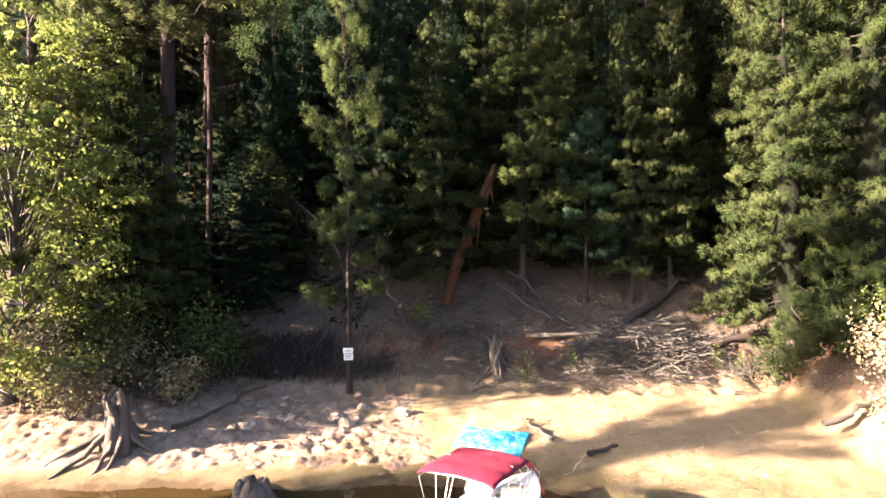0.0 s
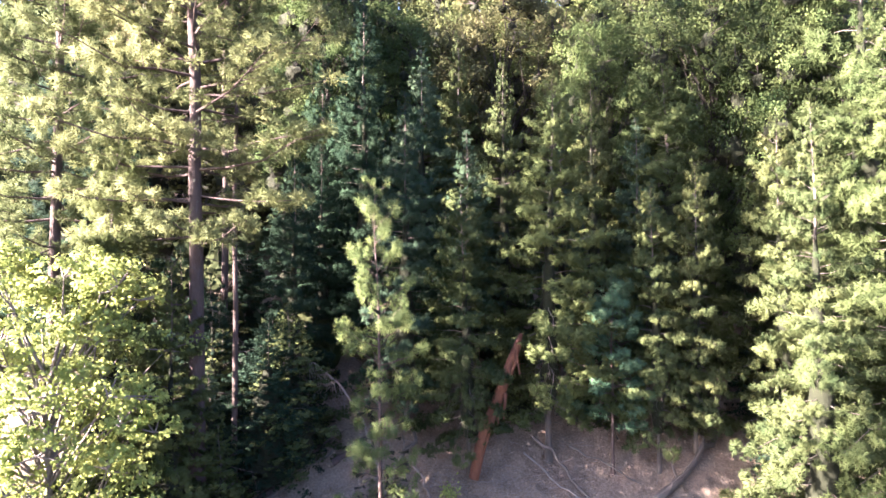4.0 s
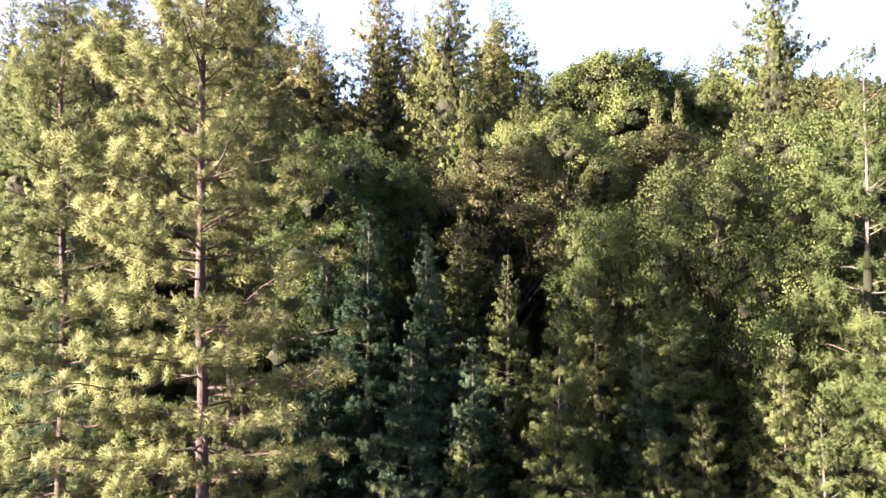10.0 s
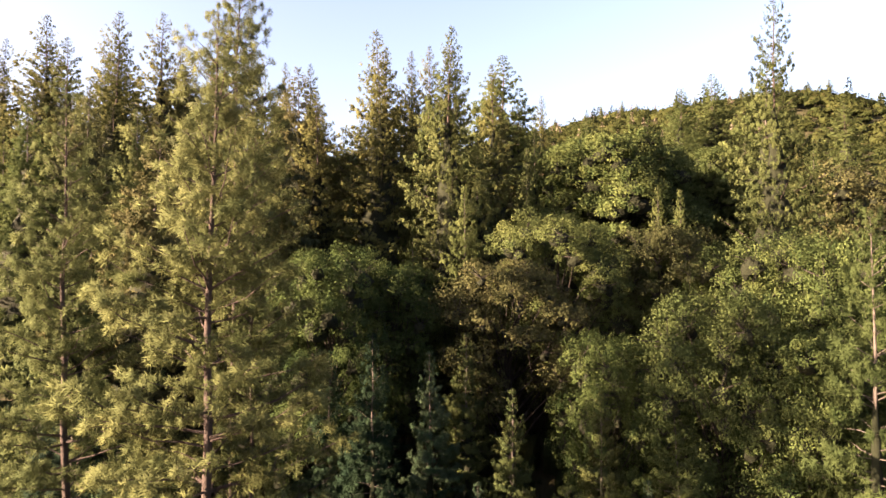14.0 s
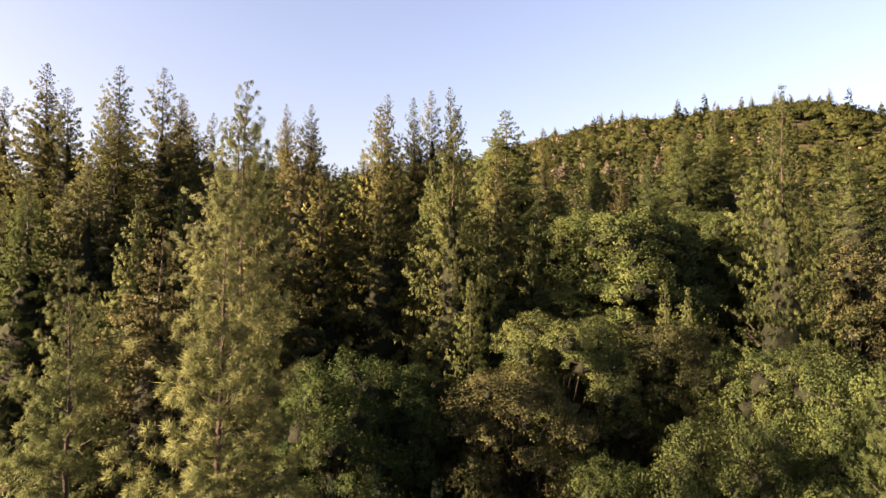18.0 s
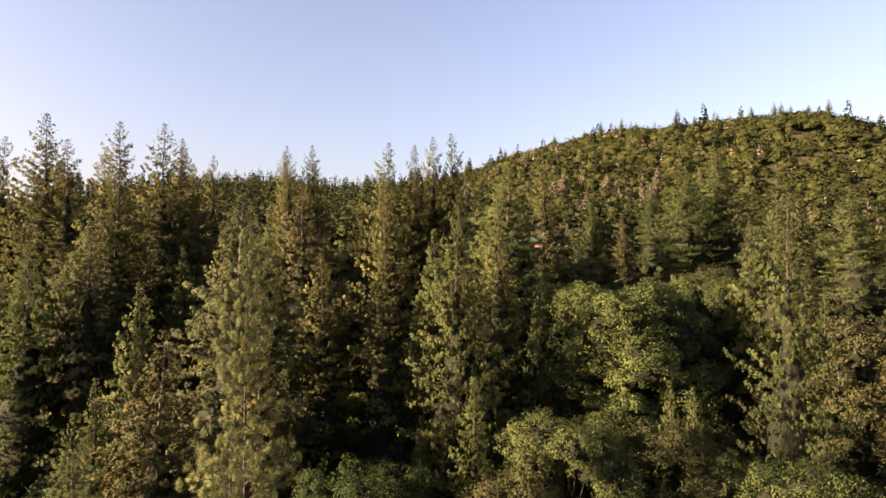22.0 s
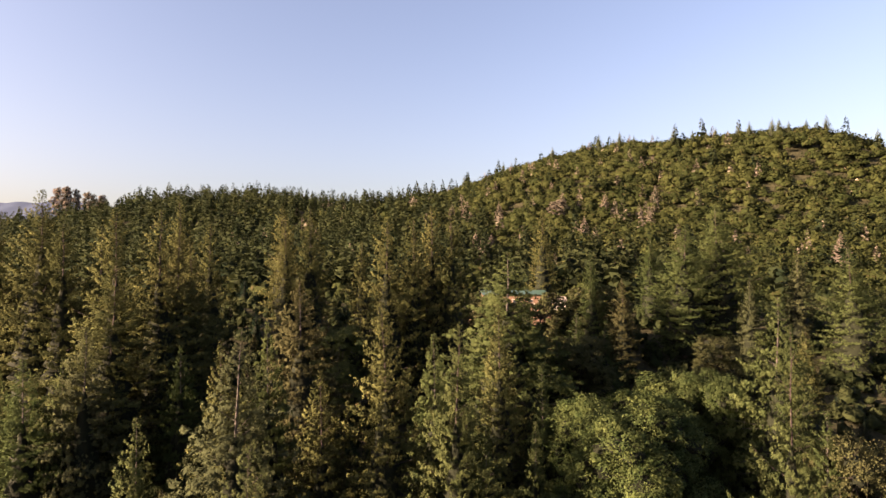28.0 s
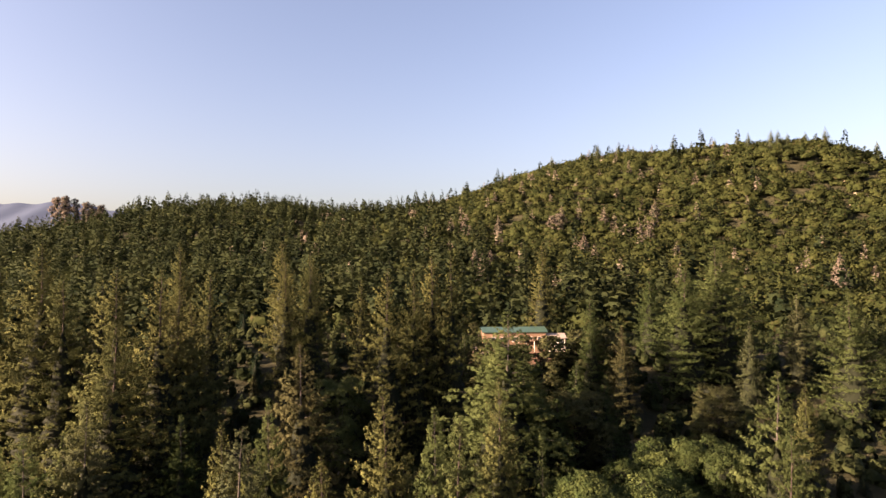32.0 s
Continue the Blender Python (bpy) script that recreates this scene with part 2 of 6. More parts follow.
red = g.ramp(fine, [(0.3, (0.110, 0.058, 0.036)), (0.7, (0.230, 0.125, 0.078))])
height = g.math("ADD", pos.outputs["Z"], g.math("MULTIPLY", g.math("SUBTRACT", mid, 0.5), 1.6))
cut = g.ramp(g.math("MULTIPLY", height, 0.1), [(0.155, (0, 0, 0)), (0.19, (1, 1, 1))])
soil = g.mix(g.ramp(g.math("MULTIPLY", height, 0.1), [(0.30, (0, 0, 0)), (0.36, (1, 1, 1))]), g.mix(g.ramp(g.noise(0.3, 2.0, 0.5, "World"), [(0.45, (0, 0, 0)), (0.55, (1, 1, 1))]), duff, red), duff)
brush = g.ramp(g.noise(0.25, 6.0, 0.75, "World"), [(0.3, (0.014, 0.016, 0.008)), (0.7, (0.046, 0.042, 0.022))])
soil = g.mix(g.ramp(g.math("MULTIPLY", height, 0.02), [(0.22, (0, 0, 0)), (0.36, (1, 1, 1))]), soil, brush)
g.colour(g.mix(cut, sand, soil))
g.bump(g.math("ADD", fine, g.noise(28.0, 4.0, 0.7, "World")), 1.0, 0.07)
GROUND = g.mat

xs_ = spread(19.0, 3800.0, 0.15, 1.2)
xs_ = np.concatenate([-xs_[:0:-1], xs_])
ys_ = np.concatenate([[-400.0, -120.0, -40.0, -10.0, 4.0, 9.0], 12.0 + spread(16.0, 4300.0, 0.12, 1.1)])
gx, gy = np.meshgrid(xs_, ys_)
gz = land(gx, gy)
gz = gz + 0.014 * waves(gx, gy, 21, 0.45) * (np.hypot(gx, gy - 20) < 26)
w_, h_ = len(xs_), len(ys_)
i_ = np.arange(w_ * h_).reshape(h_, w_)
quads = np.stack([i_[:-1, :-1], i_[:-1, 1:], i_[1:, 1:], i_[1:, :-1]], -1).reshape(-1, 4)
ground = new("ground", mesh_of("ground", np.stack([gx, gy, gz], -1).reshape(-1, 3), quads, GROUND, True))
tagged(ground, "dry sandy lake shore rising into brown forest floor and wooded hills", "ground", kind="structure")

w = Nodes("shallow_brown_water", rough=0.04, spec=0.5)
w.colour((0.10, 0.065, 0.025))
w.b.inputs["Transmission Weight"].default_value = 0.55
w.b.inputs["IOR"].default_value = 1.33
w.bump(w.noise(3.0, 3.0, 0.5, "World"), 0.12, 0.05)
wx, wy = np.meshgrid(np.linspace(-900, 900, 40), np.linspace(-500, 19.0, 40))
wi = np.arange(1600).reshape(40, 40)
water = new("water", mesh_of("water", np.stack([wx, wy, wx * 0], -1).reshape(-1, 3), np.stack([wi[:-1, :-1], wi[:-1, 1:], wi[1:, 1:], wi[1:, :-1]], -1).reshape(-1, 4), w.mat, True))
tagged(water, "still brown shallow lake water along the sandy shore", "water", kind="structure")

# ---- trees ----


def tube(path, radii, sides):
    """Rings round a path: vertices and quads."""
    path, radii = np.asarray(path, float), np.asarray(radii, float)
    tan = np.gradient(path, axis=0)
    tan /= np.linalg.norm(tan, axis=1)[:, None] + 1e-9
    ref = np.where(np.abs(tan[:, 2:3]) > 0.8, np.array([[1.0, 0, 0]]), np.array([[0, 0, 1.0]]))
    a = np.cross(tan, ref)
    a /= np.linalg.norm(a, axis=1)[:, None] + 1e-9
    b = np.cross(tan, a)
    th = np.arange(sides) * 2 * np.pi / sides
    v = path[:, None] + radii[:, None, None] * (a[:, None] * np.cos(th)[None, :, None] + b[:, None] * np.sin(th)[None, :, None])
    n = len(path)
    i = np.arange(n * sides).reshape(n, sides)
    q = np.stack([i[:-1], np.roll(i[:-1], -1, 1), np.roll(i[1:], -1, 1), i[1:]], -1).reshape(-1, 4)
    return v.reshape(-1, 3), q


class Sticks:
    """Gathers tubes into one mesh."""

    def __init__(self):
        self.v, self.q, self.n = [], [], 0

    def add(self, path, radii, sides=4):
        v, q = tube(path, radii, sides)
        self.v.append(v)
        self.q.append(q + self.n)
        self.n += len(v)

    def mesh(self, name, mat):
        if not self.v:
            return None
        return mesh_of(name, np.concatenate(self.v), np.concatenate(self.q), mat, True)


def unit(v):
    return v / (np.linalg.norm(v, axis=-1, keepdims=True) + 1e-9)


def blades(root, way, length, width, rng, face=None):
    """Thin leaves: a triangle from each root along way, broad at the outer end, turned about to face."""
    n = len(root)
    ref = unit(rng.normal(size=(n, 3)))
    if face is not None:
        ref = unit(0.7 * ref + face)
    side = unit(np.cross(way, ref))
    tip = root + way * length[:, None]
    wv = side * width[:, None] * 0.5
    v = np.stack([root, tip - wv, tip + wv], 1).reshape(-1, 3)
    return v, np.arange(3 * n).reshape(n, 3)


def brushes(centre, way, size, per, rng, wide, spread, radial, blade):
    """Tufts of slivers set on a small ball round each centre, thicker towards way: vertices and each sliver's outward direction.
    radial: 1 stands straight out, 0 lies along the ball; blade: length against the tuft's size."""
    n = len(centre)
    c = np.repeat(centre, per, 0)
    d = unit(np.repeat(way, per, 0) * (1 - spread) + spread * unit(rng.normal(size=(n * per, 3))))
    r = np.repeat(size, per)[:, None]
    along = unit(np.cross(d, rng.normal(size=(n * per, 3))))
    go = unit(d * radial + along * (1 - radial))
    ln = r * blade * rng.uniform(0.6, 1.25, n * per)[:, None]
    side = unit(np.cross(go, d + 0.45 * rng.normal(size=(n * per, 3)))) * ln * wide * rng.uniform(0.7, 1.3, n * per)[:, None] * 0.5
    root = c + d * r * rng.uniform(0.35, 0.75, n * per)[:, None] - go * ln * 0.35
    v = np.stack([root - side, root + side, root + go * ln], 1).reshape(-1, 3)
    return v, d


def leaves(centre, normal, size, rng):
    """Flat leaves or sprays: a kinked quad at each centre, facing about normal."""
    n = len(centre)
    nn = unit(normal + 0.75 * rng.normal(size=(n, 3)))
    a = unit(np.cross(nn, rng.normal(size=(n, 3))))
    b = np.cross(nn, a)
    s = size[:, None]
    v = np.stack([centre - a * s * 0.6, centre + b * s * 0.42 + nn * s * 0.1, centre + a * s * 0.6, centre - b * s * 0.42 + nn * s * 0.1], 1).reshape(-1, 3)
    k = np.arange(n)[:, None] * 4
    return v, np.concatenate([k + [0, 1, 2], k + [0, 2, 3]], 0)


def trunk_path(h, rng, bend=0.012, n=14):
    z = np.linspace(0, 1, n)
    wob = np.cumsum(rng.normal(0, bend, (n, 2)), 0) * h * 0.35
    wob -= wob[0]
    return np.stack([wob[:, 0] * z, wob[:, 1] * z, z * h], 1)


def trunk_sticks(path, r0, sides=9, power=0.9):
    n = len(path)
    u = np.linspace(0, 1, n)
    rad = r0 * ((1 - u) ** power * 0.97 + 0.03)
    rad[0] *= 1.35
    s = Sticks()
    s.add(path, rad, sides)
    return s


def lumps(centre, radius, rings, sides, rough, rng, low=-0.6):
    """Uneven round bodies, one at each centre (n, 3) with radii (n, 3): triangles of their own with outward directions."""
    n = len(centre)
    ph = np.linspace(math.asin(low), 1.5, rings + 1)
    th = np.arange(sides) * 6.283 / sides
    t = np.stack([np.cos(ph)[:, None] * np.cos(th), np.cos(ph)[:, None] * np.sin(th), np.sin(ph)[:, None] + 0 * th], -1).reshape(-1, 3)
    p = t[None] * (1 + rough * rng.normal(size=(n, len(t), 1)).clip(-1.6, 1.6))
    v = centre[:, None] + p * radius[:, None]
    i = np.arange(len(t)).reshape(rings + 1, sides)
    a, b, c, e = i[:-1], np.roll(i[:-1], -1, 1), np.roll(i[1:], -1, 1), i[1:]
    f = np.concatenate([np.stack([a, b, c], -1).reshape(-1, 3), np.stack([a, c, e], -1).reshape(-1, 3)])
    tri = v[:, f.ravel()].reshape(-1, 3)
    way = np.repeat(unit(p * np.array([1, 1, 1.0]) + 0.25 * rng.normal(size=p.shape))[:, f.ravel()].reshape(-1, 3, 3).mean(1), 3, 0)
    return tri, np.arange(len(tri)).reshape(-1, 3), unit(way)


def needle_tree(seed, h, bare, width, boughs, twigs, per, size, style, leaf_mat, bark_mat, r0=None, top=0.75, full=0.92,
                dead=0, droop=0.2, gap=0.1, wide=0.12, core=0.36, near=True, loose=0.22):
    """Meshes of a conifer of height h: boughs in whorls, each a fan of twigs that end in brushes of needles.
    style "pine": upturned round brushes; "fir": flat, hanging sprays. full: how far from the tip the crown is at its widest."""
    rng = np.random.RandomState(seed)
    pine = style == "pine"
    path = trunk_path(h, rng, 0.010)
    at = lambda z: np.stack([np.interp(z, path[:, 2], path[:, 0]), np.interp(z, path[:, 2], path[:, 1]), z + 0 * z], -1)
    reach = lambda rel: np.clip((1 - rel) / full, 0, 1) ** top * (0.62 + 0.38 * np.clip((rel + 0.06) / 0.16, 0, 1))
    sticks = trunk_sticks(path, r0 or h * 0.011, 9 if near else 6)
    sg_all, c_all, w_all, z_all, o_all = [], [], [], [], []
    s = np.linspace(0, 1, 5)
    whorls = max(8, int(boughs / 5))
    turn = rng.rand() * 6.28
    lop = rng.rand() * 6.28
    for k in range(boughs + dead):
        is_dead = k >= boughs
        rel = (int(whorls * (k + 0.5) / boughs) + 0.5 + rng.normal(0, 0.22)) / whorls
        rel = float(np.clip(rel, 0.0, 0.985)) ** 0.86
        turn += 2.39996 + rng.normal(0, 0.4)
        shape = float(reach(rel))
        ln = width * (0.035 + 0.965 * shape) * rng.uniform(1 - loose, 1 + 0.5 * loose) * (1 + 0.10 * math.sin(turn + lop))
        if rng.rand() < gap:
            ln *= rng.uniform(0.4, 0.7)
        u = bare + (1 - bare) * rel
        rise = -droop + (droop + 0.85) * rel ** 1.6 + rng.normal(0, 0.08)
        if is_dead:
            u = rng.uniform(max(0.05, bare * 0.3), bare + 0.15)
            ln, rise = width * rng.uniform(0.18, 0.5), -0.35 + rng.normal(0, 0.2)
        out = np.array([math.cos(turn), math.sin(turn), 0])
        side = np.array([-out[1], out[0], 0])
        base = at(np.array(u * h))
        pts = base + out * (s * ln)[:, None] + np.array([0, 0, 1.0]) * (s * ln * rise + (0.16 if pine else -0.06 + 0.1 * rel) * ln * s ** 2)[:, None]
        pts[1:] += rng.normal(0, 0.02 * ln, (4, 3))
        rb = (0.010 + 0.010 * ln) * (1.0 if pine else 0.7)
        if near or is_dead or k % 3 == 0:
            sticks.add(pts if near else pts[::2], rb * (1 - 0.85 * (s if near else s[::2])), 4 if near else 3)
        if is_dead:
            for _ in range(3):
                p0 = base + (pts[-1] - base) * rng.uniform(0.3, 0.9)
                d = out * 0.4 + side * rng.choice([-1, 1]) * 0.6 + np.array([0, 0, -0.7])
                sticks.add([p0, p0 + d * ln * 0.22, p0 + d * ln * 0.4 + np.array([0, 0, -0.1 * ln])], [rb * 0.4, rb * 0.25, rb * 0.08], 3)
            continue
        m = max(2, int(twigs * (0.22 + 0.78 * ln / width)))
        q = 1 - (0.88 if pine else 0.78) * rng.rand(m)
        q[0] = 1.0
        sg = np.where(np.arange(m) % 2 == 0, 1.0, -1.0)
        tl = (ln * 0.36 * (1.12 - q) ** 0.7 + 0.1) * rng.uniform(0.35, 1.1, m)
        tl[0] = 0.05
        p0 = np.stack([np.interp(q, s, pts[:, j]) for j in range(3)], 1)
        lift = 0.22 if pine else -0.22 + 0.3 * rel
        tw = unit(out * 0.62 + side * sg[:, None] * 0.8 + np.array([0, 0, lift]) + 0.22 * rng.normal(size=(m, 3)))
        tip = p0 + tw * tl[:, None]
        if near and pine:
            for j in range(0, m, 2):
                sticks.add([p0[j], tip[j]], [rb * 0.35, rb * 0.12], 3)
        c, w = [tip], [tw]
        long_ = tl > 1.25 * size
        if long_.any():
            c.append((p0 + tw * tl[:, None] * 0.5)[long_])
            w.append(tw[long_])
        c, w = np.concatenate(c), np.concatenate(w)
        c[:, 2] += rng.normal(0, 0.12 * size, len(c))
        c_all.append(c)
        w_all.append(unit(w + np.array([0, 0, 0.55 if pine else -0.25 + 0.5 * rel]) + out * 0.25))
        z_all.append(size * rng.uniform(0.7, 1.25, len(c)) * (0.26 + 0.74 * min(1.0, ln / (0.45 * width))))
        o_all.append(np.tile(out, (len(c), 1)))
    # the leader at the very top
    c = at(h * np.linspace(0.965, 0.998, 5))
    c_all.append(c)
    w_all.append(unit(rng.normal(0, 0.35, (5, 3)) + np.array([0, 0, 1.0])))
    z_all.append(np.full(5, size * 0.32))
    o_all.append(unit(rng.normal(size=(5, 3)) * np.array([1, 1, 0.1])))
    c, w, z, o = (np.concatenate(a) for a in (c_all, w_all, z_all, o_all))
    v, d = brushes(c, w, z, per, rng, wide, (0.82 if near else 0.72) if pine else (0.50 if near else 0.60), (0.62 if pine else 0.60) if near else 0.30, (0.60 if pine else 0.72) if near else 0.74)
    own, tree = (0.75, 0.60) if near else (0.48, 0.95)
    soft = unit(tree * np.repeat(o, per, 0) + own * d + np.array([0, 0, 0.18]) + ROUGH_LIGHT * rng.normal(size=d.shape))
    soft = np.repeat(soft, 3, 0)
    f = np.arange(len(v)).reshape(-1, 3)
    # a core round the trunk, near black to stand for the crown's inner shade
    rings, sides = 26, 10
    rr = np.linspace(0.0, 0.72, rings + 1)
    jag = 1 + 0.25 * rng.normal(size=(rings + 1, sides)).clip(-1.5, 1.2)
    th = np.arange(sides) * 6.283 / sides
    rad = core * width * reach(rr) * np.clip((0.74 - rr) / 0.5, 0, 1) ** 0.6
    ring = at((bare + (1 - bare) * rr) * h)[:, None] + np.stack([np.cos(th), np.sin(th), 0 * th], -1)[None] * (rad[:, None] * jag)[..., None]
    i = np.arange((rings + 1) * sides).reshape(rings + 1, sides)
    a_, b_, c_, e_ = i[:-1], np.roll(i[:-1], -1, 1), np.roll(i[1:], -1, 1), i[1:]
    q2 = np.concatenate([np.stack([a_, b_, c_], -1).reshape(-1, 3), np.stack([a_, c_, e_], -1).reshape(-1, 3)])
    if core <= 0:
        # only sparse blades in the same painted shade colour
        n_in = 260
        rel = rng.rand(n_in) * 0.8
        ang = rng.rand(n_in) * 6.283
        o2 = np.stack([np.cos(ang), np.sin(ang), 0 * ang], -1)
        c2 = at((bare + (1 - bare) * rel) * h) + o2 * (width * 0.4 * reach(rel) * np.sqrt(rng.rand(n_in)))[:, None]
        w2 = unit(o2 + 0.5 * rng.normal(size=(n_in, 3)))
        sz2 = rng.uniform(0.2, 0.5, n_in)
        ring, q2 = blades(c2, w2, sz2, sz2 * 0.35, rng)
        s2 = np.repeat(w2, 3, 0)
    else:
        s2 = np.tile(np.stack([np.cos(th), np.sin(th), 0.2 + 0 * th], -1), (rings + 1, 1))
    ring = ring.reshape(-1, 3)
    crown = mesh_of("crown", np.concatenate([v, ring]), np.concatenate([f, q2 + len(v)]), (leaf_mat, CROWN_SHADE), second=len(q2), normals=np.concatenate([soft, unit(s2)]))
    return h, sticks.mesh("trunk", bark_mat), crown


def broadleaf(seed, h, radius, low, lobes, puffs, per, leaf, leaf_mat, bark_mat, thin=0.0):
    """Meshes of a round-headed tree: trunk, limbs that fork to each lobe, and lobes of small leaf clusters with gaps between them."""
    rng = np.random.RandomState(seed)
    path = trunk_path(h * 0.8, rng, 0.03)
    sticks = trunk_sticks(path, h * 0.017, 8, 0.8)
    lc, lr_, cs, ns, os_ = [], [], [], [], []
    for k in range(lobes):
        u = (k + 0.5) / lobes
        zc = h * (low + (0.90 - low) * u ** 0.85)
        v_ = (zc / h - low) / (1 - low)
        rr = radius * (0.2 + 0.8 * math.sin(math.pi * min(1.0, 0.2 + 0.74 * v_)) ** 0.7) * rng.uniform(0.45, 0.92)
        a = k * 2.39996 + rng.normal(0, 0.5)
        c = np.array([math.cos(a) * rr, math.sin(a) * rr, zc])
        lr = radius * rng.uniform(0.21, 0.36) * (0.76 if lobes > 60 else 1.0)
        p0 = path[min(len(path) - 2, int(len(path) * max(0.15, zc / h - 0.16)))]
        mid_ = p0 * 0.45 + c * 0.55 + rng.normal(0, 0.06 * radius, 3)
        sticks.add([p0, mid_, c], np.array([0.0045, 0.0028, 0.0012]) * h, 4)
        m = int(puffs * rng.uniform(0.75, 1.2) * (1 - thin * rng.rand()))
        d = unit(rng.normal(size=(m, 3)))
        d[:, 2] = np.where(d[:, 2] < -0.3, -d[:, 2], d[:, 2])
        pc = c + d * (lr * rng.uniform(0.62, 1.08, m))[:, None] * np.array([1.15, 1.15, 0.78])
        for j in range(0, min(m, 24) if puffs > 30 else 0, 5):
            sticks.add([c, c * 0.35 + pc[j] * 0.65 + rng.normal(0, 0.03, 3), pc[j]], np.array([0.003, 0.0018, 0.0008]) * h, 3)
        lc.append(c)
        lr_.append(lr)
        off = rng.normal(size=(m, per, 3))
        off = off / (np.linalg.norm(off, axis=-1, keepdims=True) + 1e-6) * rng.uniform(0.3, 1.0, (m, per, 1)) ** 0.5
        pr = lr * rng.uniform(0.17, 0.30, (m, 1, 1))
        cs.append((pc[:, None] + off * pr * np.array([1.2, 1.2, 0.75])).reshape(-1, 3))
        dd = np.repeat(d, per, 0)
        ns.append(dd)
        os_.append(off.reshape(-1, 3))
    lc, lr_ = np.stack(lc), np.array(lr_)
    cs, ns, os_ = np.concatenate(cs), np.concatenate(ns), np.concatenate(os_)
    sz = leaf * rng.uniform(0.6, 1.3, len(cs))
    v, f_ = leaves(cs, unit(0.5 * ns + 0.5 * os_ + np.array([0, 0, 0.5])), sz, rng)
    whole = unit(cs - np.array([0, 0, h * (0.35 + 0.4 * low)]))
    soft = np.repeat(unit(0.50 * ns + 0.35 * whole + 0.45 * os_ + np.array([0, 0, 0.15]) + 0.28 * rng.normal(size=cs.shape)), 4, 0)
    # a near-black lump inside each lobe, its colour standing in for shade
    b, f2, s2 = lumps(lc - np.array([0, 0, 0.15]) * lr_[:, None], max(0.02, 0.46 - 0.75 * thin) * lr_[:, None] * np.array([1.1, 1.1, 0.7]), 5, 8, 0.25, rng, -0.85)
    crown = mesh_of("crown", np.concatenate([v, b]), np.concatenate([f_, f2 + len(v)]), (leaf_mat, CROWN_SHADE), second=len(f2), normals=np.concatenate([soft, s2]))
    return h, sticks.mesh("trunk", bark_mat), crown


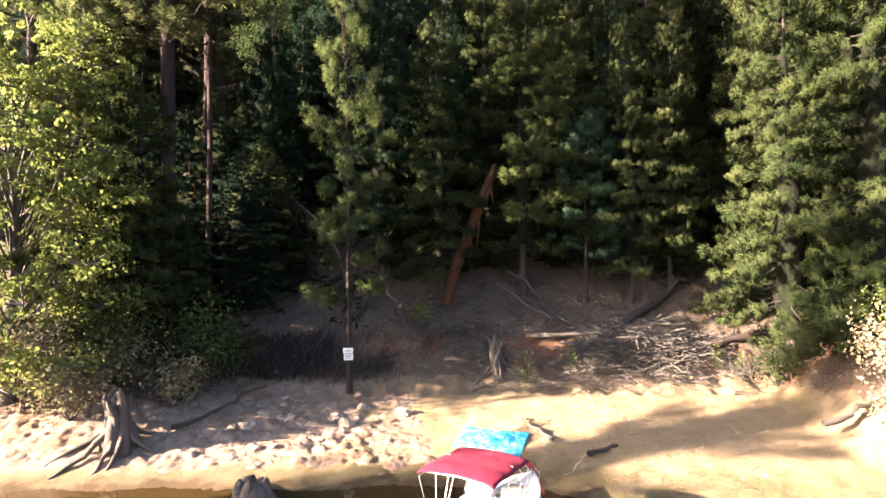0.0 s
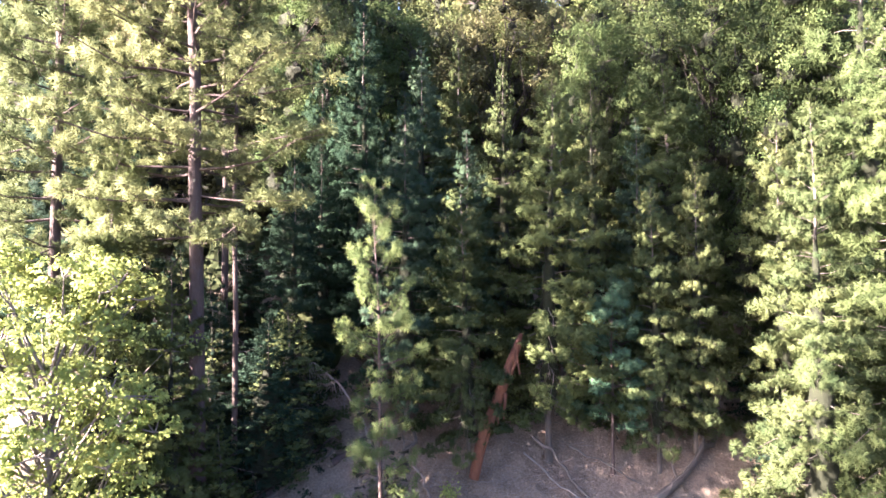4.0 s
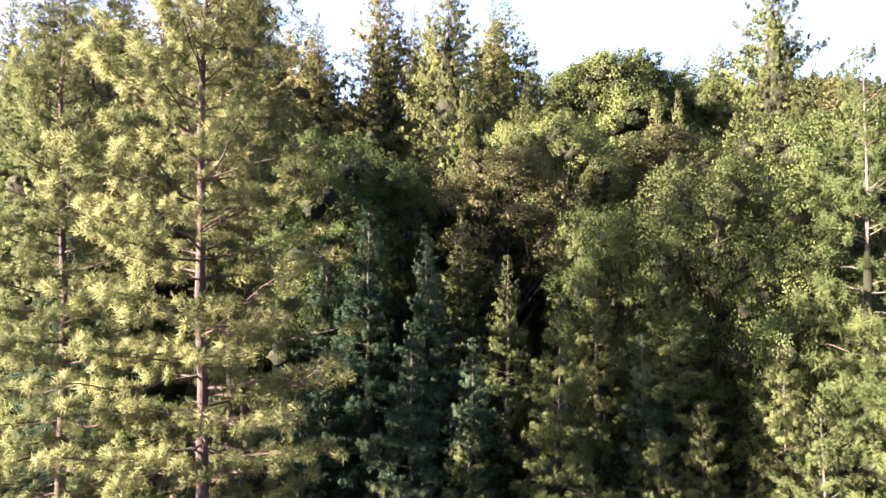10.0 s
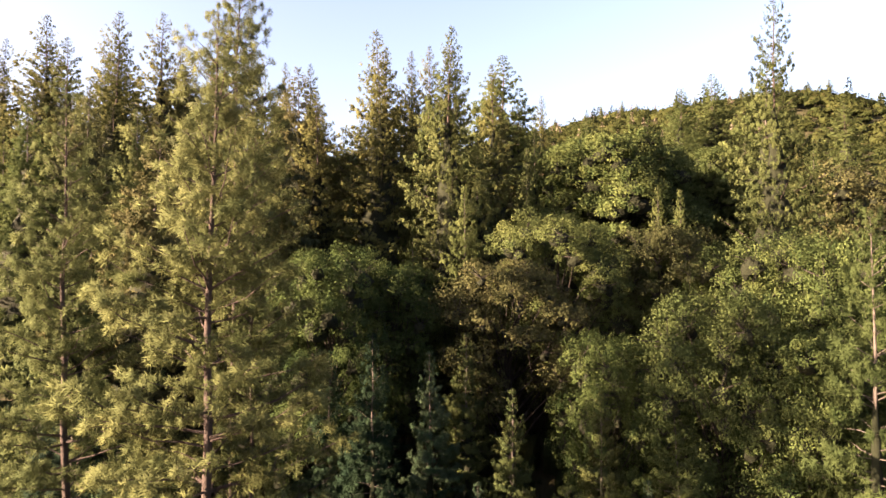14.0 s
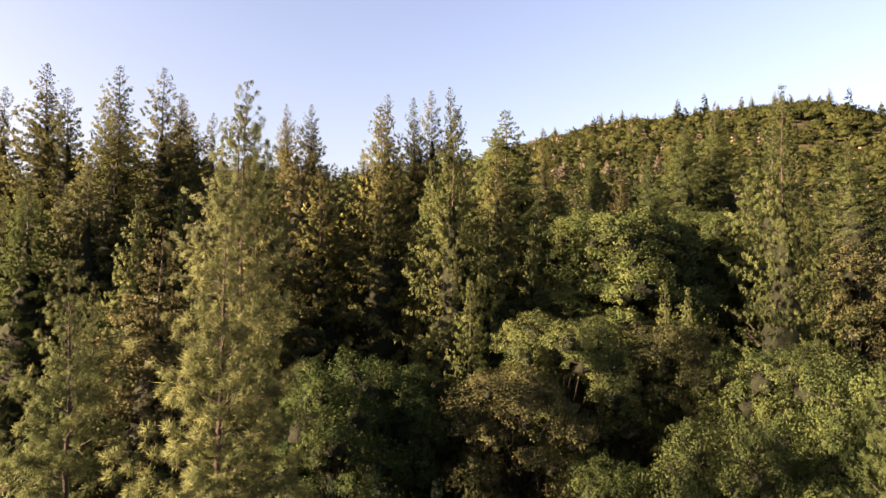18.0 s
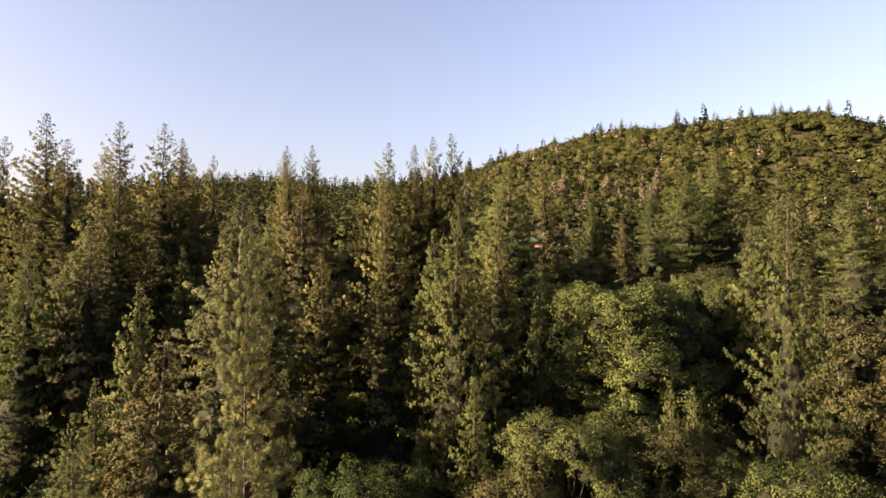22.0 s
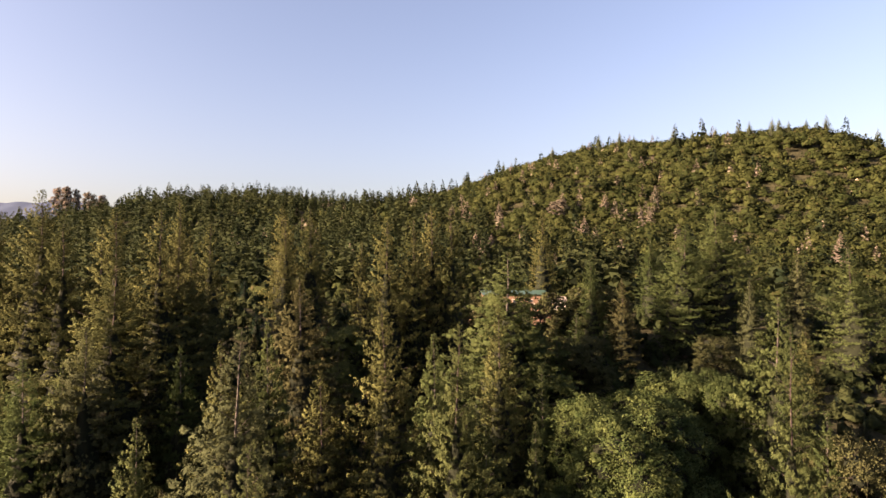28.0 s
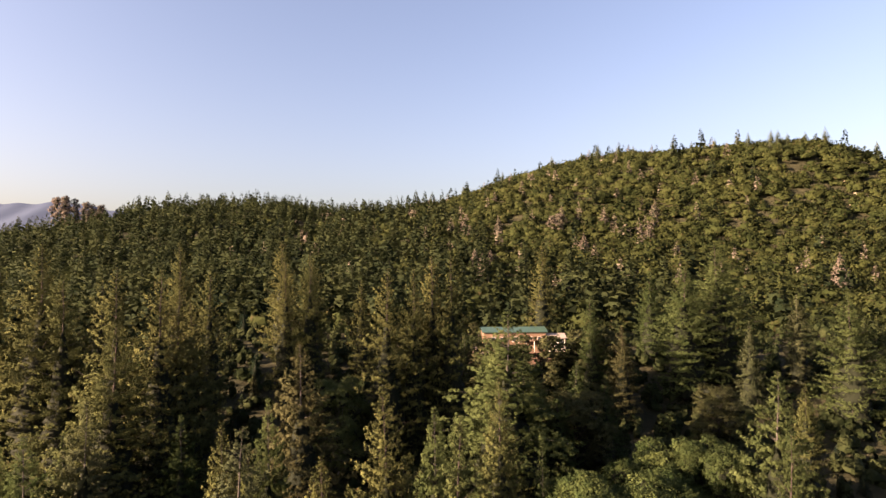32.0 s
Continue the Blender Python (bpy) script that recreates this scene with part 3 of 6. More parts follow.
ROUGH_LIGHT = 0.16
KINDS = {
    "tall_pine": [needle_tree(11, 42, 0.30, 5.5, 150, 13, 96, 0.38, "pine", PINE, BARK, 0.36, 0.72, 0.62, 26, 0.12, 0.12, 0.14, 0.0),
                  needle_tree(12, 50, 0.40, 5.0, 130, 12, 96, 0.38, "pine", PINE, BARK, 0.32, 0.72, 0.60, 20, 0.12, 0.18, 0.14, 0.0),
                  needle_tree(13, 42, 0.24, 5.4, 150, 13, 96, 0.38, "pine", PINE, BARK, 0.36, 0.80, 0.66, 16, 0.15, 0.12, 0.14, 0.0)],
    "young_pine": [needle_tree(21, 15, 0.16, 2.1, 56, 7, 150, 0.34, "pine", PINE_LIT, BARK, 0.12, 0.6, 0.6, 8, 0.0, 0.3, 0.09, 0.0),
                   needle_tree(22, 12, 0.22, 2.4, 56, 10, 140, 0.36, "pine", PINE_BLUE, BARK, 0.12, 0.6, 0.6, 4, 0.0, 0.1, 0.09, 0.0)],
    "fir": [needle_tree(31, 20, 0.12, 3.6, 120, 30, 42, 0.30, "fir", FIR, BARK_FIR, 0.18, 0.92, 0.88, 46, 0.22, 0.08, 0.17, 0.15),
            needle_tree(32, 19, 0.14, 3.3, 112, 28, 42, 0.30, "fir", FIR, BARK_FIR, 0.16, 0.72, 0.75, 60, 0.25, 0.2, 0.17, 0.12),
            needle_tree(33, 20, 0.04, 4.0, 120, 32, 42, 0.30, "fir", FIR_LIGHT, BARK_FIR, 0.20, 0.80, 0.80, 14, 0.3, 0.1, 0.17, 0.15)],
    "maple": [broadleaf(41, 14, 4.8, 0.03, 90, 36, 24, 0.13, MAPLE, BARK_GREY, 0.6),
              broadleaf(42, 16, 5.4, 0.08, 44, 64, 28, 0.17, MAPLE, BARK_GREY)],
    "big_oak": [broadleaf(48, 25, 9.8, 0.06, 150, 56, 30, 0.19, OAK, BARK_OAK, 0.0)],
    "slope_oak": [broadleaf(46, 15, 5.2, 0.24, 56, 48, 48, 0.088, OAK, BARK_OAK, 0.1),
                  broadleaf(47, 15, 5.0, 0.28, 54, 48, 48, 0.088, OAK, BARK_OAK, 0.25)],
    "high_crowned_oak": [broadleaf(45, 15, 4.8, 0.42, 46, 46, 28, 0.11, OAK_BROWN, BARK_OAK, 0.4)],
    "oak": [broadleaf(43, 15, 5.2, 0.05, 50, 46, 28, 0.15, OAK, BARK_OAK, 0.1),
            broadleaf(44, 14, 4.6, 0.04, 50, 46, 28, 0.15, OAK, BARK_OAK, 0.25)],
    "pine": [needle_tree(51, 34, 0.06, 7.0, 225, 24, 18, 0.30, "pine", PINE_FAR, BARK, None, 1.10, 0.58, 0, 0.16, 0.10, 0.50, 0.42, False, 0.34),
             needle_tree(52, 36, 0.08, 6.8, 205, 21, 18, 0.30, "pine", PINE_FAR, BARK, None, 1.05, 0.55, 0, 0.16, 0.20, 0.50, 0.40, False, 0.44),
             needle_tree(53, 32, 0.04, 7.2, 230, 24, 18, 0.30, "pine", PINE_FAR, BARK, None, 1.12, 0.60, 0, 0.20, 0.08, 0.50, 0.42, False, 0.32)],
    "middle_fir": [needle_tree(61, 24, 0.02, 5.6, 215, 22, 18, 0.28, "fir", FIR, BARK_FIR, None, 1.15, 0.60, 0, 0.25, 0.06, 0.50, 0.42, False, 0.26),
                   needle_tree(62, 26, 0.04, 5.8, 205, 21, 18, 0.29, "fir", FIR, BARK_FIR, None, 1.10, 0.58, 0, 0.30, 0.12, 0.50, 0.42, False, 0.30),
                   needle_tree(63, 20, 0.02, 5.4, 205, 21, 18, 0.27, "fir", FIR, BARK_FIR, None, 1.15, 0.68, 0, 0.25, 0.06, 0.50, 0.42, False, 0.24)],
    "middle_oak": [broadleaf(71, 14, 5.6, 0.06, 30, 34, 15, 0.33, OAK, BARK_OAK, 0.1),
                   broadleaf(72, 15, 5.0, 0.08, 28, 34, 15, 0.32, OAK, BARK_OAK, 0.25)],
    "high_pine": [needle_tree(81, 34, 0.05, 7.4, 170, 13, 15, 0.43, "pine", PINE_FAR, BARK, None, 1.08, 0.64, 0, 0.15, 0.12, 0.56, 0.44, False, 0.34),
                  needle_tree(82, 32, 0.05, 7.6, 170, 13, 15, 0.43, "pine", PINE_FAR, BARK, None, 1.10, 0.66, 0, 0.20, 0.10, 0.56, 0.44, False, 0.32)],
    "high_fir": [needle_tree(83, 24, 0.03, 6.0, 160, 13, 15, 0.39, "fir", FIR, BARK_FIR, None, 1.12, 0.70, 0, 0.25, 0.08, 0.56, 0.44, False, 0.28),
                 needle_tree(84, 22, 0.02, 5.8, 160, 13, 15, 0.39, "fir", FIR, BARK_FIR, None, 1.15, 0.75, 0, 0.25, 0.08, 0.56, 0.44, False, 0.26)],
    "high_oak": [broadleaf(85, 14, 5.6, 0.06, 24, 22, 11, 0.48, OAK, BARK_OAK, 0.1),
                 broadleaf(86, 15, 5.0, 0.08, 24, 22, 11, 0.47, OAK, BARK_OAK, 0.2)],
}

NAMES = {"tall_pine": "pine_tree", "young_pine": "young_pine_tree", "fir": "fir_tree", "maple": "maple_tree", "oak": "oak_tree", "high_crowned_oak": "oak_tree", "slope_oak": "oak_tree", "big_oak": "oak_tree",
         "pine": "pine_tree", "middle_fir": "fir_tree", "middle_oak": "oak_tree",
         "high_pine": "pine_tree", "high_fir": "fir_tree", "high_oak": "oak_tree"}


def plant(kind, which, x, y, top, label, wide=1.0, mat=None, turn=None, group="trees on the slope", lean=0.0):
    """A tree of a kind at x, y whose top reaches the height top; wide: its breadth against the pattern's own."""
    h, trunk, crown = KINDS[kind][which]
    z = ground_z(x, y) - 0.15
    k = max(0.15, (top - z) / h)
    root = new(NAMES[kind])
    turn = (x * 37.7 + y * 17.3) % 360 if turn is None else turn
    root.matrix_world = pose(x, y, z, lean, 0, turn) @ Matrix.Diagonal((wide * k, wide * k, k, 1))
    tagged(root, label, "tree", group)
    for name, me in (("trunk", trunk), ("crown", crown)):
        if me is None:
            continue
        ob = new(name, me)
        ob.parent = root
        if name == "crown" and mat:
            ob.material_slots[0].link = "OBJECT"
            ob.material_slots[0].material = mat
    return root

# trees near the shore
plant("tall_pine", 0, -11.8, 25.5, 47.7, "tall pine with open yellow-green tufts above a bare trunk", 1.0)
plant("tall_pine", 1, -11.2, 28.2, 43.5, "slender pine with a long bare grey-brown trunk", 0.6)
plant("tall_pine", 1, -14.7, 36.5, 57.0, "very tall slender pine with a dark open leader", 0.75)
plant("tall_pine", 2, -19.5, 27.8, 45.9, "tall pine with hanging dead twigs below its crown", 0.9)
plant("maple", 0, -15.9, 21.7, 17.0, "bright green bushy maple at the edge of the bank", 0.92)
plant("fir", 2, -10.6, 25.2, 8.6, "small bushy conifer at the edge of the bank", 1.4, FIR_LIGHT)
plant("fir", 2, -15.3, 24.6, 21.2, "bushy grey-green conifer beside the bright maple", 0.95, FIR_LIGHT)
plant("fir", 2, -12.4, 24.2, 15.4, "bushy yellow-green conifer under the tall pines", 0.95, FIR_LIGHT)
plant("young_pine", 0, -3.9, 24.6, 18.8, "slender young pine with sparse tufts on the bank", 0.8)
plant("fir", 0, -3.3, 32.6, 24.8, "blue-green fir in the shade behind the young pine", 1.0, FIR_BLUE)
plant("fir", 1, 0.0, 30.3, 19.6, "shaded fir with drooping branches", 1.0, FIR)
plant("fir", 0, 0.4, 36.3, 23.6, "blue-green fir among taller ones", 0.95, FIR_BLUE)
plant("fir", 0, -6.2, 38.1, 32.6, "tall blue-green fir beside the dark hollow", 0.85, FIR_SHADED)
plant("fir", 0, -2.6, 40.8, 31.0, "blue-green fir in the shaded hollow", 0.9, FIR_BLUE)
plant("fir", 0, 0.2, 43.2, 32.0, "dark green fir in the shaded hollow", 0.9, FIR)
plant("fir", 0, -9.4, 41.5, 31.0, "dark green fir in the shaded hollow", 0.9, FIR_SHADED)
plant("fir", 0, 5.8, 35.2, 22.5, "blue-green fir behind the half-lit one", 0.9, FIR_BLUE)
# the pines shade these two, so sunlight is put into their colour
plant("fir", 1, 4.2, 31.1, 25.2, "half-lit fir with a bare lower trunk", 1.05, FIR_LIGHT)
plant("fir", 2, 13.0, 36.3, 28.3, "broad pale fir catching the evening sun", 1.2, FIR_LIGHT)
plant("young_pine", 1, 7.3, 30.2, 14.7, "small blue-green pine in the shade", 1.0)
plant("fir", 1, 9.7, 30.3, 19.4, "thin fir with a bare lower trunk", 0.9, FIR)
plant("fir", 1, 11.9, 31.0, 20.6, "thin fir with a long bare lower trunk", 0.8, FIR)
plant("fir", 2, 14.8, 25.2, 22.2, "sunlit yellow-green fir reaching down to the bank", 0.9, FIR)
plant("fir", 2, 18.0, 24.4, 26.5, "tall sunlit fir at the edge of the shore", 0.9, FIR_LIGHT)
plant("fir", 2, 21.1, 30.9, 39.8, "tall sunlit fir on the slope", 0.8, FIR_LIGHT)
plant("fir", 0, 2.9, 39.2, 28.7, "narrow dark fir in the shaded hollow", 0.9, FIR)
plant("fir", 0, 8.8, 38.8, 28.6, "narrow fir with a lit top in the hollow", 0.85, FIR)
plant("high_crowned_oak", 0, 4.2, 47.8, 38.4, "oak with thin browning leaves", 0.85, OAK_BROWN)
plant("slope_oak", 0, 9.2, 52.2, 42.2, "bright green round-headed oak on the slope", 0.80, OAK_LIGHT)
plant("high_crowned_oak", 0, 19.6, 53.2, 41.4, "greyish browning oak with a ragged crown", 0.85, OAK_BROWN)
plant("middle_fir", 2, 18.4, 53.0, 44.0, "small pointed fir between the oaks", 0.5, FIR_LIGHT)
plant("middle_fir", 2, 20.0, 52.0, 43.6, "small pointed fir between the oaks", 0.5, FIR_LIGHT)
plant("slope_oak", 1, 16.4, 38.9, 36.2, "full green oak on the slope", 0.62, OAK_LIGHT)
plant("slope_oak", 0, 23.8, 46.6, 40.2, "olive oak in the evening sun", 0.66, OAK)
plant("slope_oak", 1, 9.8, 41.4, 33.0, "small green oak below the browning one", 0.5, OAK)
plant("slope_oak", 1, 27.6, 39.6, 40.2, "sunlit oak on the slope", 0.6, OAK)
plant("slope_oak", 0, 21.4, 37.6, 34.0, "oak with twiggy lower limbs", 0.66, OAK)
plant("fir", 0, -6.5, 44.0, 25.0, "dark fir in the shade of the tall pines", 0.9, FIR_SHADED)
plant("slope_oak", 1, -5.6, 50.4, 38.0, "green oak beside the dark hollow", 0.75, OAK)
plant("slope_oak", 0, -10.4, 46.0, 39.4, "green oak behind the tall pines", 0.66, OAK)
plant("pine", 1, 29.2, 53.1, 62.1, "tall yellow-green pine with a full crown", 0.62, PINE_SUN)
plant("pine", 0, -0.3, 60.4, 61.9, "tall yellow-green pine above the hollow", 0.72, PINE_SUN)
plant("fir", 0, -8.8, 37.5, 23.0, "dark fir in the deep shade", 1.0, FIR_SHADED)
plant("fir", 0, -9.5, 32.5, 22.0, "dark fir with low sweeping branches", 0.9, FIR_SHADED)
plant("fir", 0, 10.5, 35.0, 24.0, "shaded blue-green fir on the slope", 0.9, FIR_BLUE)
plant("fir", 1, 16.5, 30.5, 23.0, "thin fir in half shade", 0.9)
plant("fir", 0, -20.0, 33.0, 27.0, "dark fir behind the pines", 1.0, FIR_SHADED)
plant("fir", 1, -24.0, 36.0, 30.0, "dark fir behind the pines", 1.0, FIR_SHADED)
plant("fir", 2, -13.2, 31.2, ground_z(-13.2, 31.2) + 10.0, "dark bushy fir behind the tall pines", 1.3, FIR_SHADED)
plant("fir", 2, -15.8, 33.2, ground_z(-15.8, 33.2) + 10.0, "dark bushy fir behind the tall pines", 1.3, FIR_SHADED)
# an unseen pine added farther along the shore to shade the bank
plant("pine", 2, -31.0, 7.0, 30.0, "unseen pine added to shade the bank", 0.42)
plant("fir", 1, 22.0, 27.5, 25.0, "fir at the sunny edge of the wood", 1.0, FIR_LIGHT)
# young firs in the shade under the shore trees
rng = np.random.RandomState(19)
# the taller ones west of x = -8.5 are added to block the sun
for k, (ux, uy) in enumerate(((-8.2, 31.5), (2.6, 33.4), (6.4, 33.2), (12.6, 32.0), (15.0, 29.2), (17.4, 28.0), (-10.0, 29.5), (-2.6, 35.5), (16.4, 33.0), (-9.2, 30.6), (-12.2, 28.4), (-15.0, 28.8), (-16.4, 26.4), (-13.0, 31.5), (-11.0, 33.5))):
    plant("middle_fir", 1 + k % 2, ux, uy, ground_z(ux, uy) + rng.uniform(2.6, 6.0) + (3.5 if ux < -8.5 else 0.0), "small fir growing in the shade of taller trees", 1.4, (FIR_SHADED, FIR)[k % 2], group="young firs")
# near-black firs fill the hollow, its deep shade carried by their colour
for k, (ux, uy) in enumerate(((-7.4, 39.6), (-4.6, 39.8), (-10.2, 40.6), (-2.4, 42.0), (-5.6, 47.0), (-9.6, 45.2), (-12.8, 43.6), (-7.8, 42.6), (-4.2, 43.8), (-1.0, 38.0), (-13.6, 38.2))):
    plant("fir", k % 3, ux, uy, ground_z(ux, uy) + 6.5 + (k * 1.7) % 4, "dark bushy fir in the deep shade of the hollow", 1.35, FIR_SHADED, group="young firs")
# trees up the slope
plant("pine", 0, 5.8, 74.8, 62.9, "dark pine with a narrow crown", 0.75)
plant("pine", 0, -8.1, 66.4, 63.8, "narrow pine with ragged branches", 0.85)
plant("pine", 1, -10.3, 105.2, 76.6, "dark pine standing high over the wood", 0.9)
plant("pine", 1, 1.6, 110.2, 79.3, "pine with an open ragged top", 0.75)
plant("pine", 1, -2.0, 111.0, 79.0, "pine with an open ragged top", 0.75)
plant("pine", 0, -5.5, 108.2, 76.7, "dark pine standing high over the wood", 0.7)
plant("pine", 1, -27.2, 124.2, 80.0, "dark pine standing high over the wood", 0.8)
plant("pine", 1, -31.8, 122.2, 79.3, "thin pine with an open top", 0.7)
plant("pine", 0, -69.4, 104.2, 81.4, "dark pine with a dense top", 1.0)
plant("pine", 1, -63.1, 100.2, 76.1, "dark pine beside a taller one", 0.9)
plant("pine", 1, -50.6, 92.2, 77.2, "pine with an open ragged top", 0.9)
plant("pine", 1, -44.2, 92.2, 76.7, "pine with an open ragged top", 0.9)
plant("pine", 0, -43.0, 97.0, 74.2, "pine in a close group", 0.9)
plant("pine", 1, -77.5, 105.2, 77.7, "dark pine at the edge of the wood", 0.9)
plant("pine", 2, -47.0, 84.4, 69.2, "full yellow-green pine in the evening sun", 1.2)
plant("middle_fir", 1, -22.3, 58.4, 61.6, "pale grey-green fir with bare level branches", 1.0, FIR_PALE)
plant("pine", 2, -17.5, 51.0, 50.5, "yellow-green pine in front of the pale fir", 0.9)
plant("middle_fir", 0, -36.7, 82.4, 57.0, "pointed fir among pines", 0.75, FIR_LIGHT)
plant("middle_fir", 1, -45.8, 75.4, 60.3, "grey-green pointed fir among pines", 0.85, FIR_PALE)
plant("middle_fir", 0, -51.0, 72.4, 57.0, "pointed fir in the evening sun", 0.85, FIR_LIGHT)
plant("middle_fir", 0, -49.0, 76.4, 56.4, "narrow pointed fir among pines", 0.6)
plant("pine", 2, -14.7, 65.4, 56.5, "dark pine in close shade of others", 0.8)
plant("middle_fir", 1, -20.9, 84.4, 65.9, "brownish fir among the dark pines", 1.05, FIR_BROWN)
plant("middle_fir", 2, -2.4, 75.4, 59.1, "small fir beside the tall pines", 0.7, FIR_LIGHT)
plant("middle_fir", 1, 11.8, 93.4, 63.2, "pointed fir in the evening sun", 0.7, FIR_LIGHT)
plant("middle_fir", 2, 2.5, 60.9, 51.5, "narrow fir at the foot of the tall pine", 0.7, FIR)
plant("middle_fir", 2, 8.6, 66.4, 50.3, "small pointed fir on the slope", 0.55, FIR)
plant("big_oak", 0, 19.1, 68.4, 53.4, "broad round oak on the slope", 0.95, OAK)
plant("big_oak", 0, 34.7, 79.4, 54.0, "yellow-green oak on the slope", 0.7, OAK_LIGHT, 140)
plant("big_oak", 0, 26.0, 78.0, 52.0, "round oak on the slope", 0.8, OAK, 250)
plant("middle_fir", 1, 39.5, 72.4, 63.6, "tall narrow fir on the slope", 0.9, FIR_LIGHT)
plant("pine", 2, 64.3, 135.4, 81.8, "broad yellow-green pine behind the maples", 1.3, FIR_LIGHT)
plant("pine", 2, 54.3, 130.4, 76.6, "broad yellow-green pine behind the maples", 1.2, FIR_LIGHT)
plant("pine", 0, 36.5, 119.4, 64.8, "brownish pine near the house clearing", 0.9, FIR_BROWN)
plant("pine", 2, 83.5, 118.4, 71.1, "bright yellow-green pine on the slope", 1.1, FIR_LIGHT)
plant("middle_fir", 0, 9.1, 91.8, 69.9, "yellow-green fir in front of the house", 1.45, FIR_LIGHT)
plant("pine", 1, 28.5, 160.0, 83.5, "open brownish pine behind the house", 0.8, PINE_FAR)
plant("pine", 1, -39.0, 149.4, 83.7, "dark pine standing high over the wood", 0.8)
plant("pine", 1, -29.9, 140.4, 79.5, "dark pine standing high over the wood", 0.9)
plant("oak", 1, 22.1, 100.4, 56.2, "oak with sparse grey-green leaves", 1.1, OAK_BROWN)
plant("oak", 0, 51.5, 110.1, 54.5, "browning oak on the open slope", 1.1, OAK_BROWN)
plant("middle_fir", 2, -33.8, 55.4, 44.3, "small pointed fir below the pines", 0.6, FIR)
plant("middle_fir", 2, -29.8, 45.3, 43.6, "pointed fir behind the shore pines", 0.7, FIR)
plant("middle_fir", 1, -26.2, 50.2, 49.1, "brownish fir behind the shore pines", 1.0, FIR_BROWN)
plant("middle_fir", 2, -4.1, 55.8, 40.4, "small pointed fir by the hollow", 0.5, FIR_LIGHT)
plant("middle_fir", 2, 0.8, 54.1, 44.3, "pointed fir below the tall pine", 0.6, FIR_LIGHT)
plant("pine", 2, 58.4, 95.1, 57.4, "yellow-green pine on the slope", 0.8)

plant("pine", 1, -59.8, 105.0, 75.4, "dark pine in a close group", 0.8)
plant("pine", 0, -42.2, 100.0, 71.8, "yellow-green pine in a close group", 0.8)
plant("pine", 1, -46.5, 120.0, 77.0, "dark pine standing high over the wood", 0.75)
plant("pine", 0, -56.2, 130.0, 82.6, "dark pine standing high over the wood", 0.75)
plant("middle_fir", 0, -22.3, 72.0, 61.2, "pointed fir beside the pale one", 0.6, FIR_LIGHT)
plant("pine", 2, -27.0, 70.0, 59.2, "yellow-green pine beside the pale fir", 0.6)
plant("pine", 2, -22.9, 66.0, 57.8, "yellow-green pine below the pale fir", 0.5)
plant("pine", 0, -18.4, 141.0, 73.8, "pine with a broad lit crown", 0.75)
plant("pine", 0, -4.8, 125.0, 71.0, "pine with a narrow lit crown", 0.7)
plant("maple", 1, -18.6, 105.0, 58.0, "light green oak in a gap of the wood", 0.9, OAK_LIGHT)
plant("pine", 2, 31.8, 125.0, 70.4, "olive pine beside the house clearing", 0.7, FIR_LIGHT)
plant("pine", 0, 54.4, 150.0, 75.4, "yellow-green pine behind the maples", 0.9, FIR_LIGHT)
plant("middle_fir", 2, 66.0, 125.0, 64.8, "small pale fir on the slope", 0.6, FIR_PALE)
plant("middle_fir", 1, 83.1, 135.0, 70.0, "grey-green fir on the slope", 0.8, FIR_PALE)
plant("oak", 1, 30.0, 82.0, 53.6, "green oak below the yellow-green maple", 0.9, OAK)
plant("middle_fir", 0, 41.5, 66.0, 51.2, "pointed fir below the narrow one", 0.6, FIR_LIGHT)
plant("oak", 0, 45.0, 65.5, 48.8, "browning oak on the slope", 0.8, OAK_BROWN)
plant("middle_fir", 2, 10.6, 72.0, 55.6, "small pointed fir on the slope", 0.5, FIR)
plant("middle_fir", 0, -32.1, 60.0, 53.0, "dark fir below the pines", 0.7, FIR)
plant("middle_fir", 0, -56.5, 76.0, 55.0, "pointed fir in the evening sun", 0.7, FIR_LIGHT)

# firs and oaks that half hide the house
for k, hx_ in enumerate((5.5, 8.6, 12.0, 15.0, 18.5, 22.0, 26.5, 30.0, 33.5)):
    plant(("middle_fir", "high_fir", "middle_oak")[k % 3], k % 2, hx_, 132.0 + 3.0 * math.sin(k * 2.1), 61.7 + 1.2 * math.sin(k * 1.7) + (0.9 if hx_ > 25 else 0.0), "small tree below the house", 1.15, (None, FIR_LIGHT, OAK_BROWN)[k % 3])
for k, (hx_, hy_, ht_) in enumerate(((9.0, 101.0, 58.6), (14.2, 105.0, 60.2), (18.0, 97.0, 57.8), (23.5, 107.0, 59.4), (27.5, 102.0, 58.0), (17.0, 113.0, 59.2))):
    plant(("pine", "middle_fir")[k % 2], k % 2, hx_, hy_, ht_, "pointed conifer on the slope below the house", 1.0, (None, FIR, FIR_LIGHT)[k % 3])

